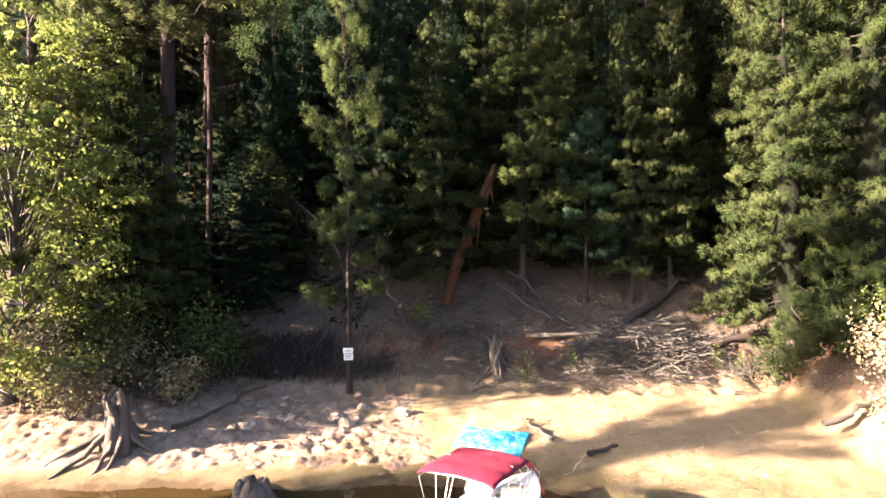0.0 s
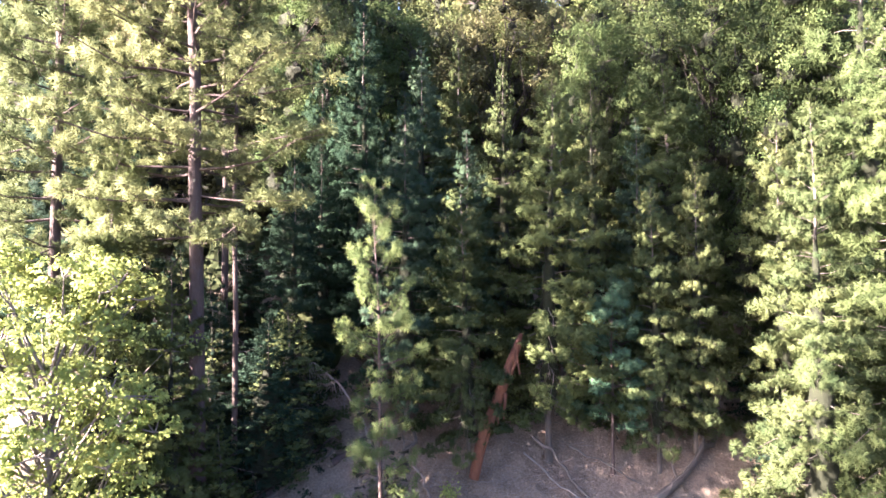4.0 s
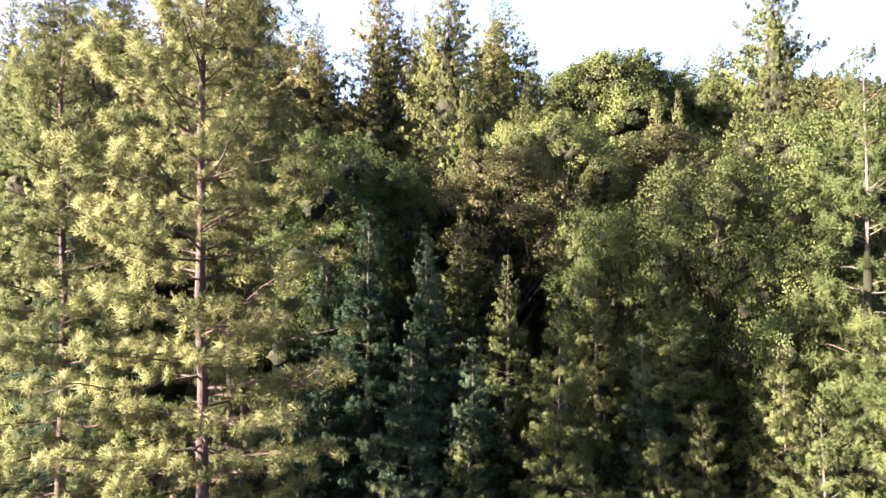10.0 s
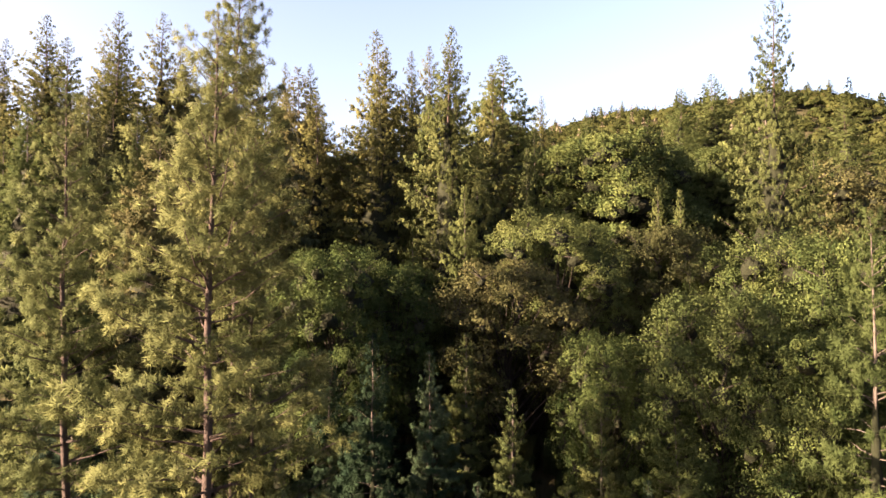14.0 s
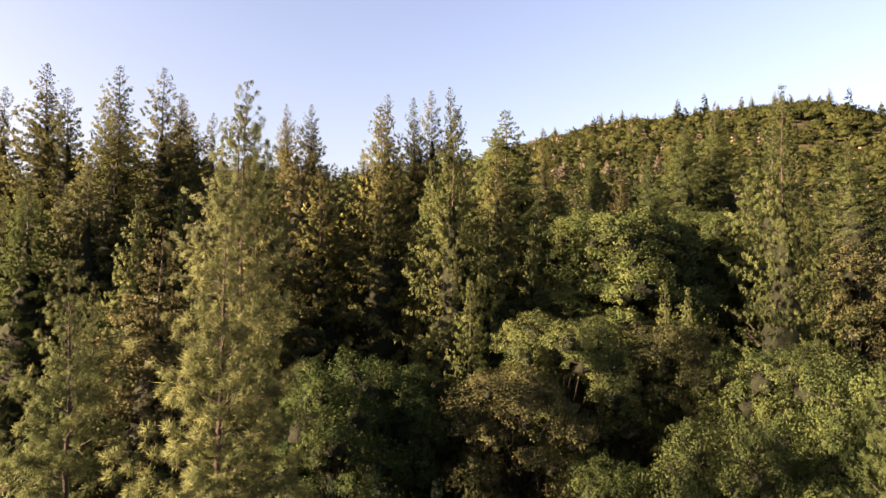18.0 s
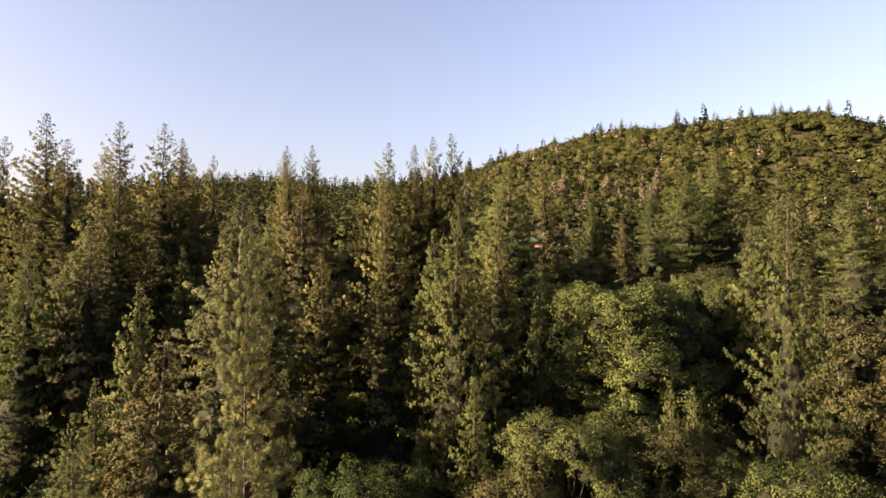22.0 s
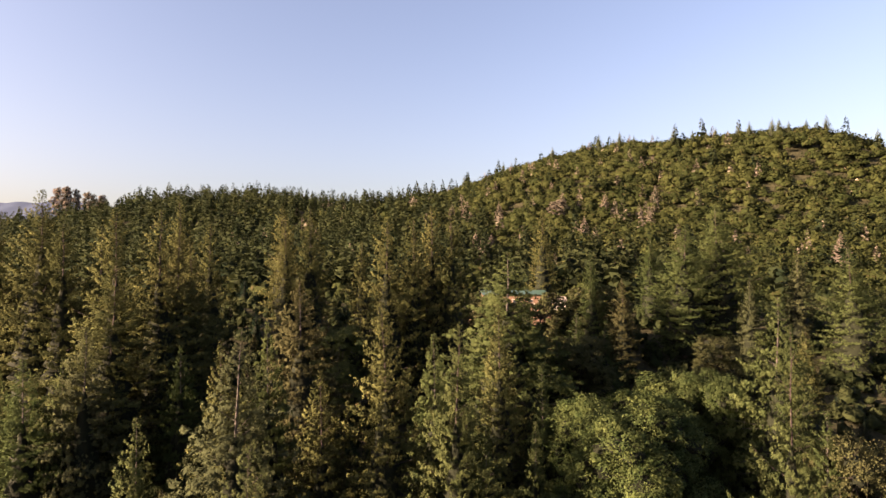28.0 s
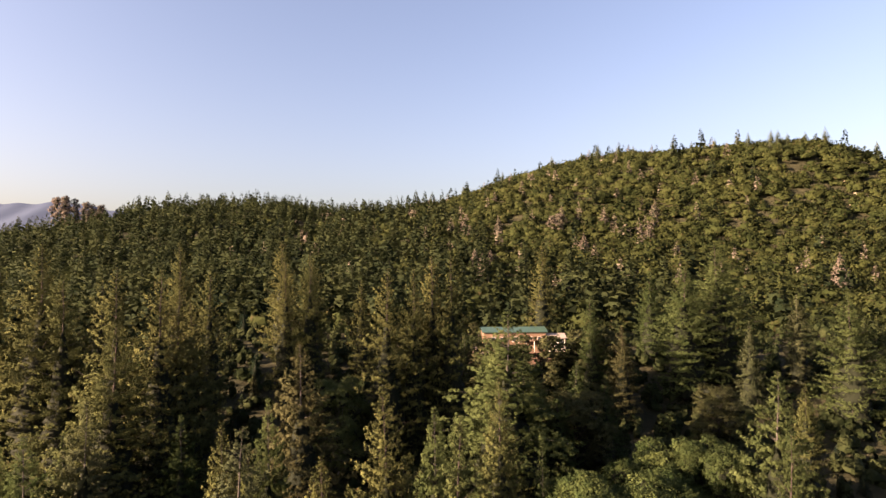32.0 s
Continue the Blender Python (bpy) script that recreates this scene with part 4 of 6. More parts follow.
# the wood between them
LABELS = {"pine": "pine in the mixed wood on the slope", "middle_fir": "fir in the mixed wood on the slope", "middle_oak": "oak in the mixed wood on the slope"}
taken = [(o.matrix_world.translation.x, o.matrix_world.translation.y, 2.6) for o in scene.objects if o.get("category") == "tree"]
taken += [(-1.5, 46.0, 3.5), (19.0, 150.0, 10.0), (29.0, 148.0, 5.0), (7.0, 140.0, 4.0), (12.0, 146.0, 4.0)]
rng = np.random.RandomState(77)
made = 0
for _ in range(9000):
    y = 34.0 + 150.0 * rng.rand() ** 0.8
    x = rng.uniform(-1, 1) * (16.0 + 0.78 * y)
    gap_ = 4.6 + 0.024 * y
    if any((x - a) ** 2 + (y - b) ** 2 < max(gap_, c) ** 2 for a, b, c in taken):
        continue
    z = ground_z(x, y)
    pick = rng.rand()
    west = 1 - step(-20, 25, x)
    if pick < 0.16 + 0.12 * west and y > 55:
        kind, hh = "pine", rng.uniform(5, 11) + 3 * west
    elif pick < 0.46 + 0.14 * west:
        kind, hh = "middle_fir", rng.uniform(4, 9)
    else:
        kind, hh = "middle_oak", rng.uniform(5, 9)
    if 118 < y < 150 and 0 < x < 36:
        hh = min(hh, rng.uniform(3.0, 6.5))
    hh *= 0.64
    # most take the darkened greens: the gloom between tall trees is painted in
    mats = {"pine": (FIR_SHADED, None, FIR_BROWN), "middle_fir": (FIR_SHADED, FIR_LIGHT, None), "middle_oak": (OAK_SHADED, OAK_BROWN, OAK_LIGHT)}[kind]
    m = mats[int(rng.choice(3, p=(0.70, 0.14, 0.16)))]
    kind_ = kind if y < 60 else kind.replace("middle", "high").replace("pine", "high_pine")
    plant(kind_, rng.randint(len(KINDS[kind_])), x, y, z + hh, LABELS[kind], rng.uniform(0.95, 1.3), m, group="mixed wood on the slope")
    taken.append((x, y, gap_))
    made += 1
    if made >= 230:
        break

# undergrowth between the trees
p = np.stack([rng.uniform(-1, 1, 3800), 36.0 + 160.0 * rng.rand(3800) ** 0.9], 1)
p[:, 0] *= 18.0 + 0.8 * p[:, 1]
p = p[(np.hypot(p[:, 0] - 20, p[:, 1] - 143) > 4)]

# ---- far woods: hills under oak scrub, conifers on the ridges ----


def far_crowns(rng, pts, height, radius, per, leaf):
    """Round crowns: an uneven body of foliage under many leaf clumps."""
    n = len(pts)
    size = np.stack([radius, radius, height * 0.66], -1)
    mid_ = pts + np.array([0, 0, 1.0]) * (height * 0.38)[:, None]
    v0, f0, s0 = lumps(mid_, size * 0.62, 3, 6, 0.3, rng, -0.5)
    d = unit(rng.normal(size=(n, per, 3)))
    d[..., 2] = np.abs(d[..., 2]) * 1.2 - 0.2
    d = unit(d)
    bump_ = 1 + 0.22 * np.sin(d @ rng.normal(0, 2.6, (3, 1)) + rng.rand(n, 1, 1) * 6.3)
    p = mid_[:, None] + d * (0.70 + 0.36 * rng.rand(n, per, 1)) * bump_ * size[:, None]
    sz = ((leaf * radius)[:, None] * rng.uniform(0.6, 1.3, (n, per))).ravel()
    p, d = p.reshape(-1, 3), d.reshape(-1, 3)
    nn = unit(d + 0.5 * rng.normal(size=d.shape))
    a = unit(np.cross(nn, rng.normal(size=d.shape))) * sz[:, None]
    b = np.cross(nn, a)
    v = np.stack([p - a * 0.6, p + a * 0.6 + b * 0.35, p - a * 0.1 + b * 0.9], 1).reshape(-1, 3)
    soft = np.repeat(unit(d + np.array([0, 0, 0.25]) + 0.2 * rng.normal(size=d.shape)), 3, 0)
    return np.concatenate([v, v0]), np.concatenate([np.arange(len(v)).reshape(-1, 3), f0 + len(v)]), np.concatenate([soft, s0])


def far_spires(rng, pts, height, radius, per):
    """Pointed conifers: drooping blades set round a cone, with a thin stem."""
    n = len(pts)
    u = rng.rand(n, per) ** 0.8
    a = rng.rand(n, per) * 6.283
    out = np.stack([np.cos(a), np.sin(a), np.zeros_like(a)], -1)
    root = pts[:, None] + out * (0.15 * radius[:, None] * (1 - u))[..., None]
    root[..., 2] += height[:, None] * (0.12 + 0.86 * u)
    way = unit(out + np.stack([np.zeros_like(u), np.zeros_like(u), -0.35 + 1.1 * u ** 3], -1) + 0.2 * rng.normal(size=(n, per, 3)))
    ln = radius[:, None] * (0.12 + (1 - u) ** 0.8) * rng.uniform(0.6, 1.3, (n, per))
    v, f_ = blades(root.reshape(-1, 3), way.reshape(-1, 3), ln.ravel(), (0.55 * ln + 0.25).ravel(), rng, out.reshape(-1, 3))
    soft = np.repeat(unit(out.reshape(-1, 3) + np.array([0, 0, 0.4]) + 0.22 * rng.normal(size=(n * per, 3))), 3, 0)
    return v, f_, soft


def far_points(rng, n, test):
    y = 185.0 + 625.0 * rng.rand(n) ** 1.05
    x = rng.uniform(-1, 1, n) * (60 + 0.82 * y)
    keep = test(x, y, rng.rand(n))
    x, y = x[keep], y[keep]
    return np.stack([x, y, land(x, y) - 0.4], 1)


def hill(x, y):
    """How much a place belongs to the scrub-covered hill."""
    return step(-60, 120, x + 0.18 * (y - 300))


FAR_OAK = leaf_material("far_oak_scrub", (0.018, 0.024, 0.008), (0.042, 0.046, 0.015), 0.1, 0.045, (0.052, 0.042, 0.020), 0.0, 0.35)
FAR_FIR = leaf_material("far_conifers", (0.007, 0.012, 0.006), (0.025, 0.030, 0.012), 0.1, 0.06, vary=0.25)
FAR_GREY = leaf_material("far_grey_pines", (0.080, 0.068, 0.055), (0.150, 0.128, 0.102), 0.1, 0.06, vary=0.25)
# leaf colour lowered to carry the shade in the gaps between trees
UNDER = leaf_material("shaded_undergrowth_leaves", (0.008, 0.013, 0.005), (0.022, 0.027, 0.011), 0.1, 0.3, vary=0.3)
p3 = np.stack([p[:, 0], p[:, 1], land(p[:, 0], p[:, 1]) - 0.3], 1)
rng = np.random.RandomState(6)
v, f_, soft = far_crowns(rng, p3, rng.uniform(1.5, 4.5, len(p3)), rng.uniform(1.2, 2.6, len(p3)), 15, 0.34)
tagged(new("undergrowth", mesh_of("undergrowth", v, f_, UNDER, normals=soft)), "dark green brush covering the ground between the trees", "bushes", kind="stuff")
rng = np.random.RandomState(5)
p = far_points(rng, 21000, lambda x, y, r: r < 0.25 + 0.75 * hill(x, y))
h_ = rng.uniform(0, 1, len(p)) ** 2.2 * 4.6 + 3.2 + 1.0 * waves(p[:, 0], p[:, 1], 44, 60.0)
h_ = np.maximum(h_, 1.8)
v, f_, soft = far_crowns(rng, p, h_, 0.36 * h_ + rng.uniform(2.2, 4.6, len(p)), 48, 0.25)
tagged(new("far_oak_scrub", mesh_of("far_oak_scrub", v, f_, FAR_OAK, normals=soft)), "olive-green oak scrub covering the far hillsides", "woods", kind="stuff")
p = far_points(rng, 5600, lambda x, y, r: r < 0.72 * (1 - hill(x, y)) + 0.06)
v, f_, soft = far_spires(rng, p, rng.uniform(11, 23, len(p)), rng.uniform(2.8, 4.8, len(p)), 84)
tagged(new("far_conifer_wood", mesh_of("far_conifer_wood", v, f_, FAR_FIR, normals=soft)), "dark pointed conifers on the far slopes and ridges", "woods", kind="stuff")
p = far_points(rng, 620, lambda x, y, r: (r < 0.6) & (np.abs(x - 20 - 0.1 * y) < 190) & (y > 260) & (y < 640))
v, f_, soft = far_spires(rng, p, rng.uniform(9, 15, len(p)), rng.uniform(2.0, 3.2, len(p)), 70)
tagged(new("far_grey_pine_wood", mesh_of("far_grey_pine_wood", v, f_, FAR_GREY, normals=soft)), "greyish brown thin-leaved pines scattered over the far slope", "woods", kind="stuff")

# mountains on the horizon, the blue haze of distance put into their colour
mt = Nodes("haze_tinted_mountains", rough=1.0, spec=0.0)
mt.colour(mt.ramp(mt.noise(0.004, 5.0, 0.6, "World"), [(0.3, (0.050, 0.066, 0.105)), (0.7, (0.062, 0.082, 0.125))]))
mx_ = np.linspace(-3400, 900, 120)
ridge_z = 440 + 22 * np.sin(mx_ / 410.0) + 16 * np.sin(mx_ / 130.0 + 1) + 7 * np.sin(mx_ / 37.0) + 115 * (1 - step(-3000, -1800, mx_))
rows_ = [np.stack([mx_, mx_ * 0 + 3300 + k * 260, np.where(k == 0, -20.0, ridge_z * (0.35 + 0.65 * k / 3)) + 0 * mx_], 1) for k in range(4)]
mi = np.arange(480).reshape(4, 120)
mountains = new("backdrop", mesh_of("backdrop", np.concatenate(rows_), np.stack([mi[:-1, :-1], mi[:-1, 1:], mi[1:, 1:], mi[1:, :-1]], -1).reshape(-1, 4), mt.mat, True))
tagged(mountains, "hazy blue mountain ridge on the horizon", "mountains", kind="structure")

# ---- things on the shore ----


def part(name, v, f, mat, parent=None, label="", smooth=False):
    """One mesh object under a thing or a part."""
    ob = new(name, v if isinstance(v, bpy.types.Mesh) else mesh_of(name, v, f, mat, smooth))
    if parent:
        ob.parent = parent
    if label:
        ob["label"] = label
    return ob


def thing(name, x, y, z, label, category, turn=0.0, group="", tilt=0.0):
    ob = new(name)
    ob.matrix_world = pose(x, y, z, tilt, 0, turn)
    return tagged(ob, label, category, group)


def stick_mesh(name, paths, mat, sides=7):
    s = Sticks()
    for pth, rad in paths:
        s.add(pth, rad, sides)
    return s.mesh(name, mat)


def wander(rng, a, b, n, sag=0.0, rough=0.05):
    """A crooked line from a to b."""
    a, b = np.array(a, float), np.array(b, float)
    t = np.linspace(0, 1, n)[:, None]
    p = a + (b - a) * t
    d = np.linalg.norm(b - a)
    p[1:-1] += rng.normal(0, rough * d, (n - 2, 3)) * np.array([1, 1, 0.6])
    p[:, 2] -= sag * 4 * (t[:, 0] * (1 - t[:, 0]))
    return p


def on_ground(p, lift=0.0):
    """Raises a line where the ground would hide it."""
    p = np.array(p)
    p[:, 2] = np.maximum(p[:, 2], land(p[:, 0], p[:, 1]) + lift)
    return p


def fallen_log(name, a, b, r0, r1, seed, label, mat=DEADWOOD, forks=3, group="driftwood"):
    """A bare fallen trunk from a to b with broken forks."""
    rng = np.random.RandomState(seed)
    ob = thing(name, *a, label, "log", group=group)
    o = np.array(a)
    main = on_ground(wander(rng, a, b, 9, 0, 0.03), r0 * 0.4)
    rad = np.linspace(r0, r1, 9) * rng.uniform(0.78, 1.22, 9)
    part("stem", stick_mesh("stem", [(main - o, rad)], mat, 9), None, None, ob)
    for k in range(forks):
        i = rng.randint(3, 8)
        d = (main[-1] - main[0]) / np.linalg.norm(main[-1] - main[0])
        side = np.array([-d[1], d[0], 0]) * rng.choice([-1, 1])
        tip = main[i] + (d * rng.uniform(0.2, 0.6) + side * rng.uniform(0.15, 0.45) + np.array([0, 0, rng.uniform(0.0, 0.4)])) * np.linalg.norm(main[-1] - main[0]) * 0.35
        fp = on_ground(wander(rng, main[i], tip, 5, 0, 0.05), 0.02)
        part("limb", stick_mesh("limb", [(fp - o, np.linspace(rad[i] * 0.55, 0.012, 5))], mat, 6), None, None, ob)
    return ob


def brush_heap(name, cx, cy, wx, wy, high, count, seed, label, mat, thick=0.02, size=1.3, lift=0.0):
    """A tangle of dry sticks over the ground."""
    rng = np.random.RandomState(seed)
    s = Sticks()
    for _ in range(count):
        u, w_ = rng.normal(0, 0.42, 2)
        x, y = cx + np.clip(u, -1, 1) * wx, cy + np.clip(w_, -1, 1) * wy
        base = ground_z(x, y) + lift
        hz = high * max(0.05, 1 - u * u - w_ * w_) * rng.rand() ** 0.7
        a = rng.rand() * 6.283
        ln = size * rng.uniform(0.4, 1.4)
        d = np.array([math.cos(a), 0.7 * math.sin(a), rng.normal(0, 0.32)]) * ln * 0.5
        c = np.array([x, y, base + hz + 0.03])
        p = wander(rng, c - d, c + d, 4, 0, 0.07)
        p[:, 2] = np.maximum(p[:, 2], land(p[:, 0], p[:, 1]) + 0.01)
        r = thick * rng.uniform(0.4, 1.5)
        s.add(p, [r, r * 0.9, r * 0.7, r * 0.3], 4)
    ob = new(name, s.mesh(name, mat))
    return tagged(ob, label, "brushwood", kind="stuff")


def stump(name, x, y, h, r, seed, label, roots=9, splits=11):
    """A weathered stump: fused, splintered staves of unequal height over knuckled roots."""
    rng = np.random.RandomState(seed)
    z = ground_z(x, y)
    ob = thing(name, x, y, z, label, "tree stump", group="stumps")
    for k in range(splits):
        a = k * 6.283 / splits + rng.normal(0, 0.15)
        top_ = h * rng.uniform(0.8, 1.0)
        r1 = r * rng.uniform(0.45, 0.8)
        lean_ = rng.normal(0, 0.10 * h, 2)
        q = np.array([[math.cos(a) * r * 1.25, math.sin(a) * r * 1.25, -0.2], [math.cos(a) * r * 0.85, math.sin(a) * r * 0.85, h * 0.22],
                      [math.cos(a) * r1, math.sin(a) * r1, top_ * 0.6], [math.cos(a) * r1 + lean_[0] * 0.5, math.sin(a) * r1 + lean_[1] * 0.5, top_ * 0.85],
                      [math.cos(a) * r1 + lean_[0], math.sin(a) * r1 + lean_[1], top_]])
        q[1:4] += rng.normal(0, 0.03 * h, (3, 3))
        part("stave", stick_mesh("stave", [(q, r * np.array([0.50, 0.46, 0.40, 0.32, 0.16]) * rng.uniform(0.8, 1.2))], DEADWOOD, 7), None, None, ob)
    for k in range(roots):
        a = k * 6.283 / roots + rng.normal(0, 0.25)
        ln = r * rng.uniform(2.4, 5.0)
        u = np.linspace(0, 1, 6)
        px_, py_ = (r * 0.9 + ln * u) * np.cos(a + 0.5 * rng.normal() * u), (r * 0.9 + ln * u) * np.sin(a + 0.5 * rng.normal() * u)
        px_, py_ = px_ + rng.normal(0, 0.05, 6) * ln * u, py_ + rng.normal(0, 0.05, 6) * ln * u
        pz_ = land(x + px_, y + py_) - z + h * 0.34 * (1 - u) ** 2.2 + 0.05 * rng.normal(size=6) - 0.07 * u
        part("root", stick_mesh("root", [(np.stack([px_, py_, pz_], 1), r * np.array([0.36, 0.27, 0.21, 0.17, 0.12, 0.04]) * rng.uniform(0.7, 1.3))], DEADWOOD, 7), None, None, ob)
    return ob


stump("weathered_stump", -10.7, 19.6, 2.0, 0.36, 3, "tall grey weathered stump with bare spreading roots", 12)
stump("shore_stump", -5.35, 16.6, 0.80, 0.46, 5, "grey splintered stump standing in the shallow water", 4)
stump("root_stump", 2.3, 26.2, 1.5, 0.24, 8, "grey upturned root stump on the bank", 9, 8)

# logs on the bank
fallen_log("fallen_tree", (-12.5, 26.0, 2.2), (-7.2, 32.0, 6.0), 0.20, 0.12, 11, "dark fallen tree lying down the bank", BARK, 3)
fallen_log("fallen_tree", (-11.2, 27.4, 3.3), (-7.0, 31.2, 5.7), 0.10, 0.05, 111, "grey split limb beside the fallen tree", BARK_FIR, 3)
fallen_log("fallen_tree", (-7.0, 30.6, 5.1), (-5.4, 31.8, 6.0), 0.17, 0.13, 12, "short dark log on the forest floor", BARK, 1)
fallen_log("fallen_tree", (7.8, 27.2, 3.2), (13.5, 32.0, 6.1), 0.20, 0.13, 13, "grey forked fallen tree lying up the slope", BARK_FIR, 2)
fallen_log("fallen_tree", (7.3, 27.0, 3.0), (10.4, 29.4, 4.7), 0.10, 0.06, 113, "thinner fork of a fallen tree", BARK_FIR, 2)
fallen_log("driftwood_log", (3.8, 27.3, 3.3), (8.0, 27.1, 3.4), 0.12, 0.08, 14, "pale bare log across the brush pile", DEADWOOD, 2)
fallen_log("driftwood_log", (8.6, 25.6, 1.7), (10.2, 26.4, 2.6), 0.13, 0.16, 15, "dark curved driftwood root on the brush pile", BARK_FIR, 2)
fallen_log("driftwood_log", (10.0, 26.3, 2.6), (14.0, 26.8, 3.3), 0.22, 0.16, 115, "thick dark driftwood log at the back of the sand", BARK, 2)
fallen_log("driftwood_log", (6.4, 25.8, 1.9), (10.4, 26.2, 2.5), 0.11, 0.06, 71, "dark curved log in the brush pile", BARK_FIR, 3)
fallen_log("driftwood_log", (5.4, 27.2, 3.0), (9.4, 26.0, 2.2), 0.08, 0.04, 72, "grey branch across the brush pile", BARK_GREY, 3)
fallen_log("driftwood_log", (9.0, 27.2, 3.2), (12.8, 26.2, 2.3), 0.12, 0.05, 73, "dark forked log in the brush pile", BARK, 4)
fallen_log("leaning_branch", (-4.4, 28.6, 4.0), (-2.5, 32.0, 6.8), 0.16, 0.10, 16, "dark leaning log beside the young pine", BARK_FIR, 3)
fallen_log("leaning_branch", (-2.8, 30.2, 5.4), (-1.7, 27.9, 3.7), 0.08, 0.06, 116, "pale splintered branch lying down the bank", DEADWOOD, 2)
fallen_log("leaning_branch", (3.4, 31.0, 6.2), (6.3, 28.0, 3.7), 0.09, 0.06, 17, "thin dead branch lying down the slope", BARK_FIR, 2)
fallen_log("leaning_branch", (2.8, 30.4, 5.6), (5.2, 28.2, 3.8), 0.06, 0.04, 18, "thin dead branch lying down the slope", BARK_GREY, 2)
fallen_log("leaning_branch", (5.2, 30.8, 5.8), (8.4, 29.2, 4.4), 0.05, 0.03, 118, "thin dead branch under the small pine", BARK_FIR, 2)
fallen_log("driftwood_branch", (3.7, 20.3, 0.6), (2.7, 22.3, 0.9), 0.08, 0.04, 19, "forked dry branch on the sand", DEADWOOD, 2)
fallen_log("driftwood_branch", (4.6, 19.0, 0.5), (5.7, 19.6, 0.6), 0.09, 0.05, 20, "short dark piece of driftwood on the sand", BARK_FIR, 2)
fallen_log("driftwood_log", (6.9, 15.9, 0.2), (7.4, 14.6, 0.1), 0.11, 0.09, 22, "pale square-ended log on the wet sand", DEADWOOD, 0)
fallen_log("driftwood_log", (-9.4, 20.6, 1.0), (-7.2, 24.2, 1.7), 0.09, 0.05, 23, "dry log lying up the rocky slope", BARK_FIR, 1)
fallen_log("driftwood_branch", (12.6, 19.8, 1.2), (15.4, 20.4, 2.0), 0.11, 0.05, 24, "pale dry branches under the bushes", DEADWOOD, 3)
fallen_log("driftwood_branch", (1.2, 25.2, 1.2), (5.2, 25.8, 1.4), 0.06, 0.03, 25, "thin branch along the foot of the bank", DEADWOOD, 1)

# the leaning snag of rotten red wood, its bark hanging in strips
rng = np.random.RandomState(4)
snag = thing("broken_snag", 0.5, 29.6, 5.2, "leaning broken snag of rotten reddish wood", "dead tree")
part("stem", stick_mesh("stem", [(np.array([[-0.3, 0, -0.6], [0.1, 0.1, 1.2], [0.8, 0.2, 2.9], [1.5, 0.4, 4.6], [2.0, 0.5, 5.9], [2.2, 0.5, 6.5]]), [0.26, 0.30, 0.27, 0.29, 0.21, 0.09])], ROTTEN, 9), None, None, snag)
for k in range(7):
    u_ = rng.uniform(0.35, 1.0)
    p0 = np.array([2.1 * u_ - 0.1, 0.15 + 0.3 * u_, 6.0 * u_])
    part("splinter", stick_mesh("splinter", [(np.array([p0, p0 + [rng.uniform(-0.3, 0.1), -0.3, -0.3], p0 + [rng.uniform(-0.5, 0.1), -0.38, -rng.uniform(0.8, 1.6)]]), [0.12, 0.10, 0.03])], ROTTEN, 5), None, None, snag)

# a leaning dead sapling whose top arches over with hanging twigs
rng = np.random.RandomState(9)
dead = thing("dead_sapling", -4.8, 31.0, ground_z(-4.8, 31.0), "grey dead sapling arching over with hanging bare twigs", "dead tree")
spine = np.array([[0.0, 0, -0.1], [-0.7, -0.1, 2.2], [-1.8, -0.2, 3.9], [-3.0, -0.3, 5.0], [-4.0, -0.3, 5.6], [-4.7, -0.3, 5.6]])
part("stem", stick_mesh("stem", [(spine, [0.08, 0.07, 0.055, 0.04, 0.025, 0.01])], DEADWOOD, 6), None, None, dead)
tw = []
for k in range(70):
    t_ = 1.7 + rng.rand() * 3.25
    i = int(min(4, t_))
    p0 = spine[i] + (spine[i + 1] - spine[i]) * (t_ - i)
    ln = rng.uniform(0.7, 2.1)
    tw.append((np.array([p0, p0 + [rng.normal(0.1, 0.2), rng.normal(0, 0.3), -0.45 * ln], p0 + [rng.normal(0.15, 0.35), rng.normal(0, 0.4), -ln]]), [0.016, 0.010, 0.004]))
tagged(part("twig_tangle", stick_mesh("twig_tangle", tw, DEADWOOD, 3), None, None, dead), kind="stuff")

# roots that hang over the undercut bank
def root_curtain(name, x0, x1, count, seed, label, mat, thick, top_y=27.4, foot_y=25.7, reach=1.0):
    rng = np.random.RandomState(seed)
    s_ = Sticks()
    for _ in range(count):
        x_ = rng.uniform(x0, x1)
        ya = top_y + rng.normal(0, 0.35)
        yb = foot_y + rng.uniform(-0.2, 0.9)
        za, zb = ground_z(x_, ya) + rng.uniform(0, 0.3), ground_z(x_, yb) + rng.uniform(0.0, 0.5)
        q = rng.uniform(0.1, 0.7)
        a_, b_ = np.array([x_, ya, za]), np.array([x_ + rng.normal(0, 0.5), yb, zb])
        a_ = a_ + (b_ - a_) * q
        m_ = (a_ + b_) * 0.5 + np.array([rng.normal(0, 0.15), -0.35 * reach * rng.rand(), 0.25 * rng.rand()])
        r = thick * rng.uniform(0.4, 1.5)
        s_.add([a_, m_, b_, b_ + np.array([rng.normal(0, 0.25), -0.1, -0.15])], [r, r * 0.85, r * 0.6, r * 0.25], 4)
    return tagged(new(name, s_.mesh(name, mat)), label, "roots", kind="stuff")


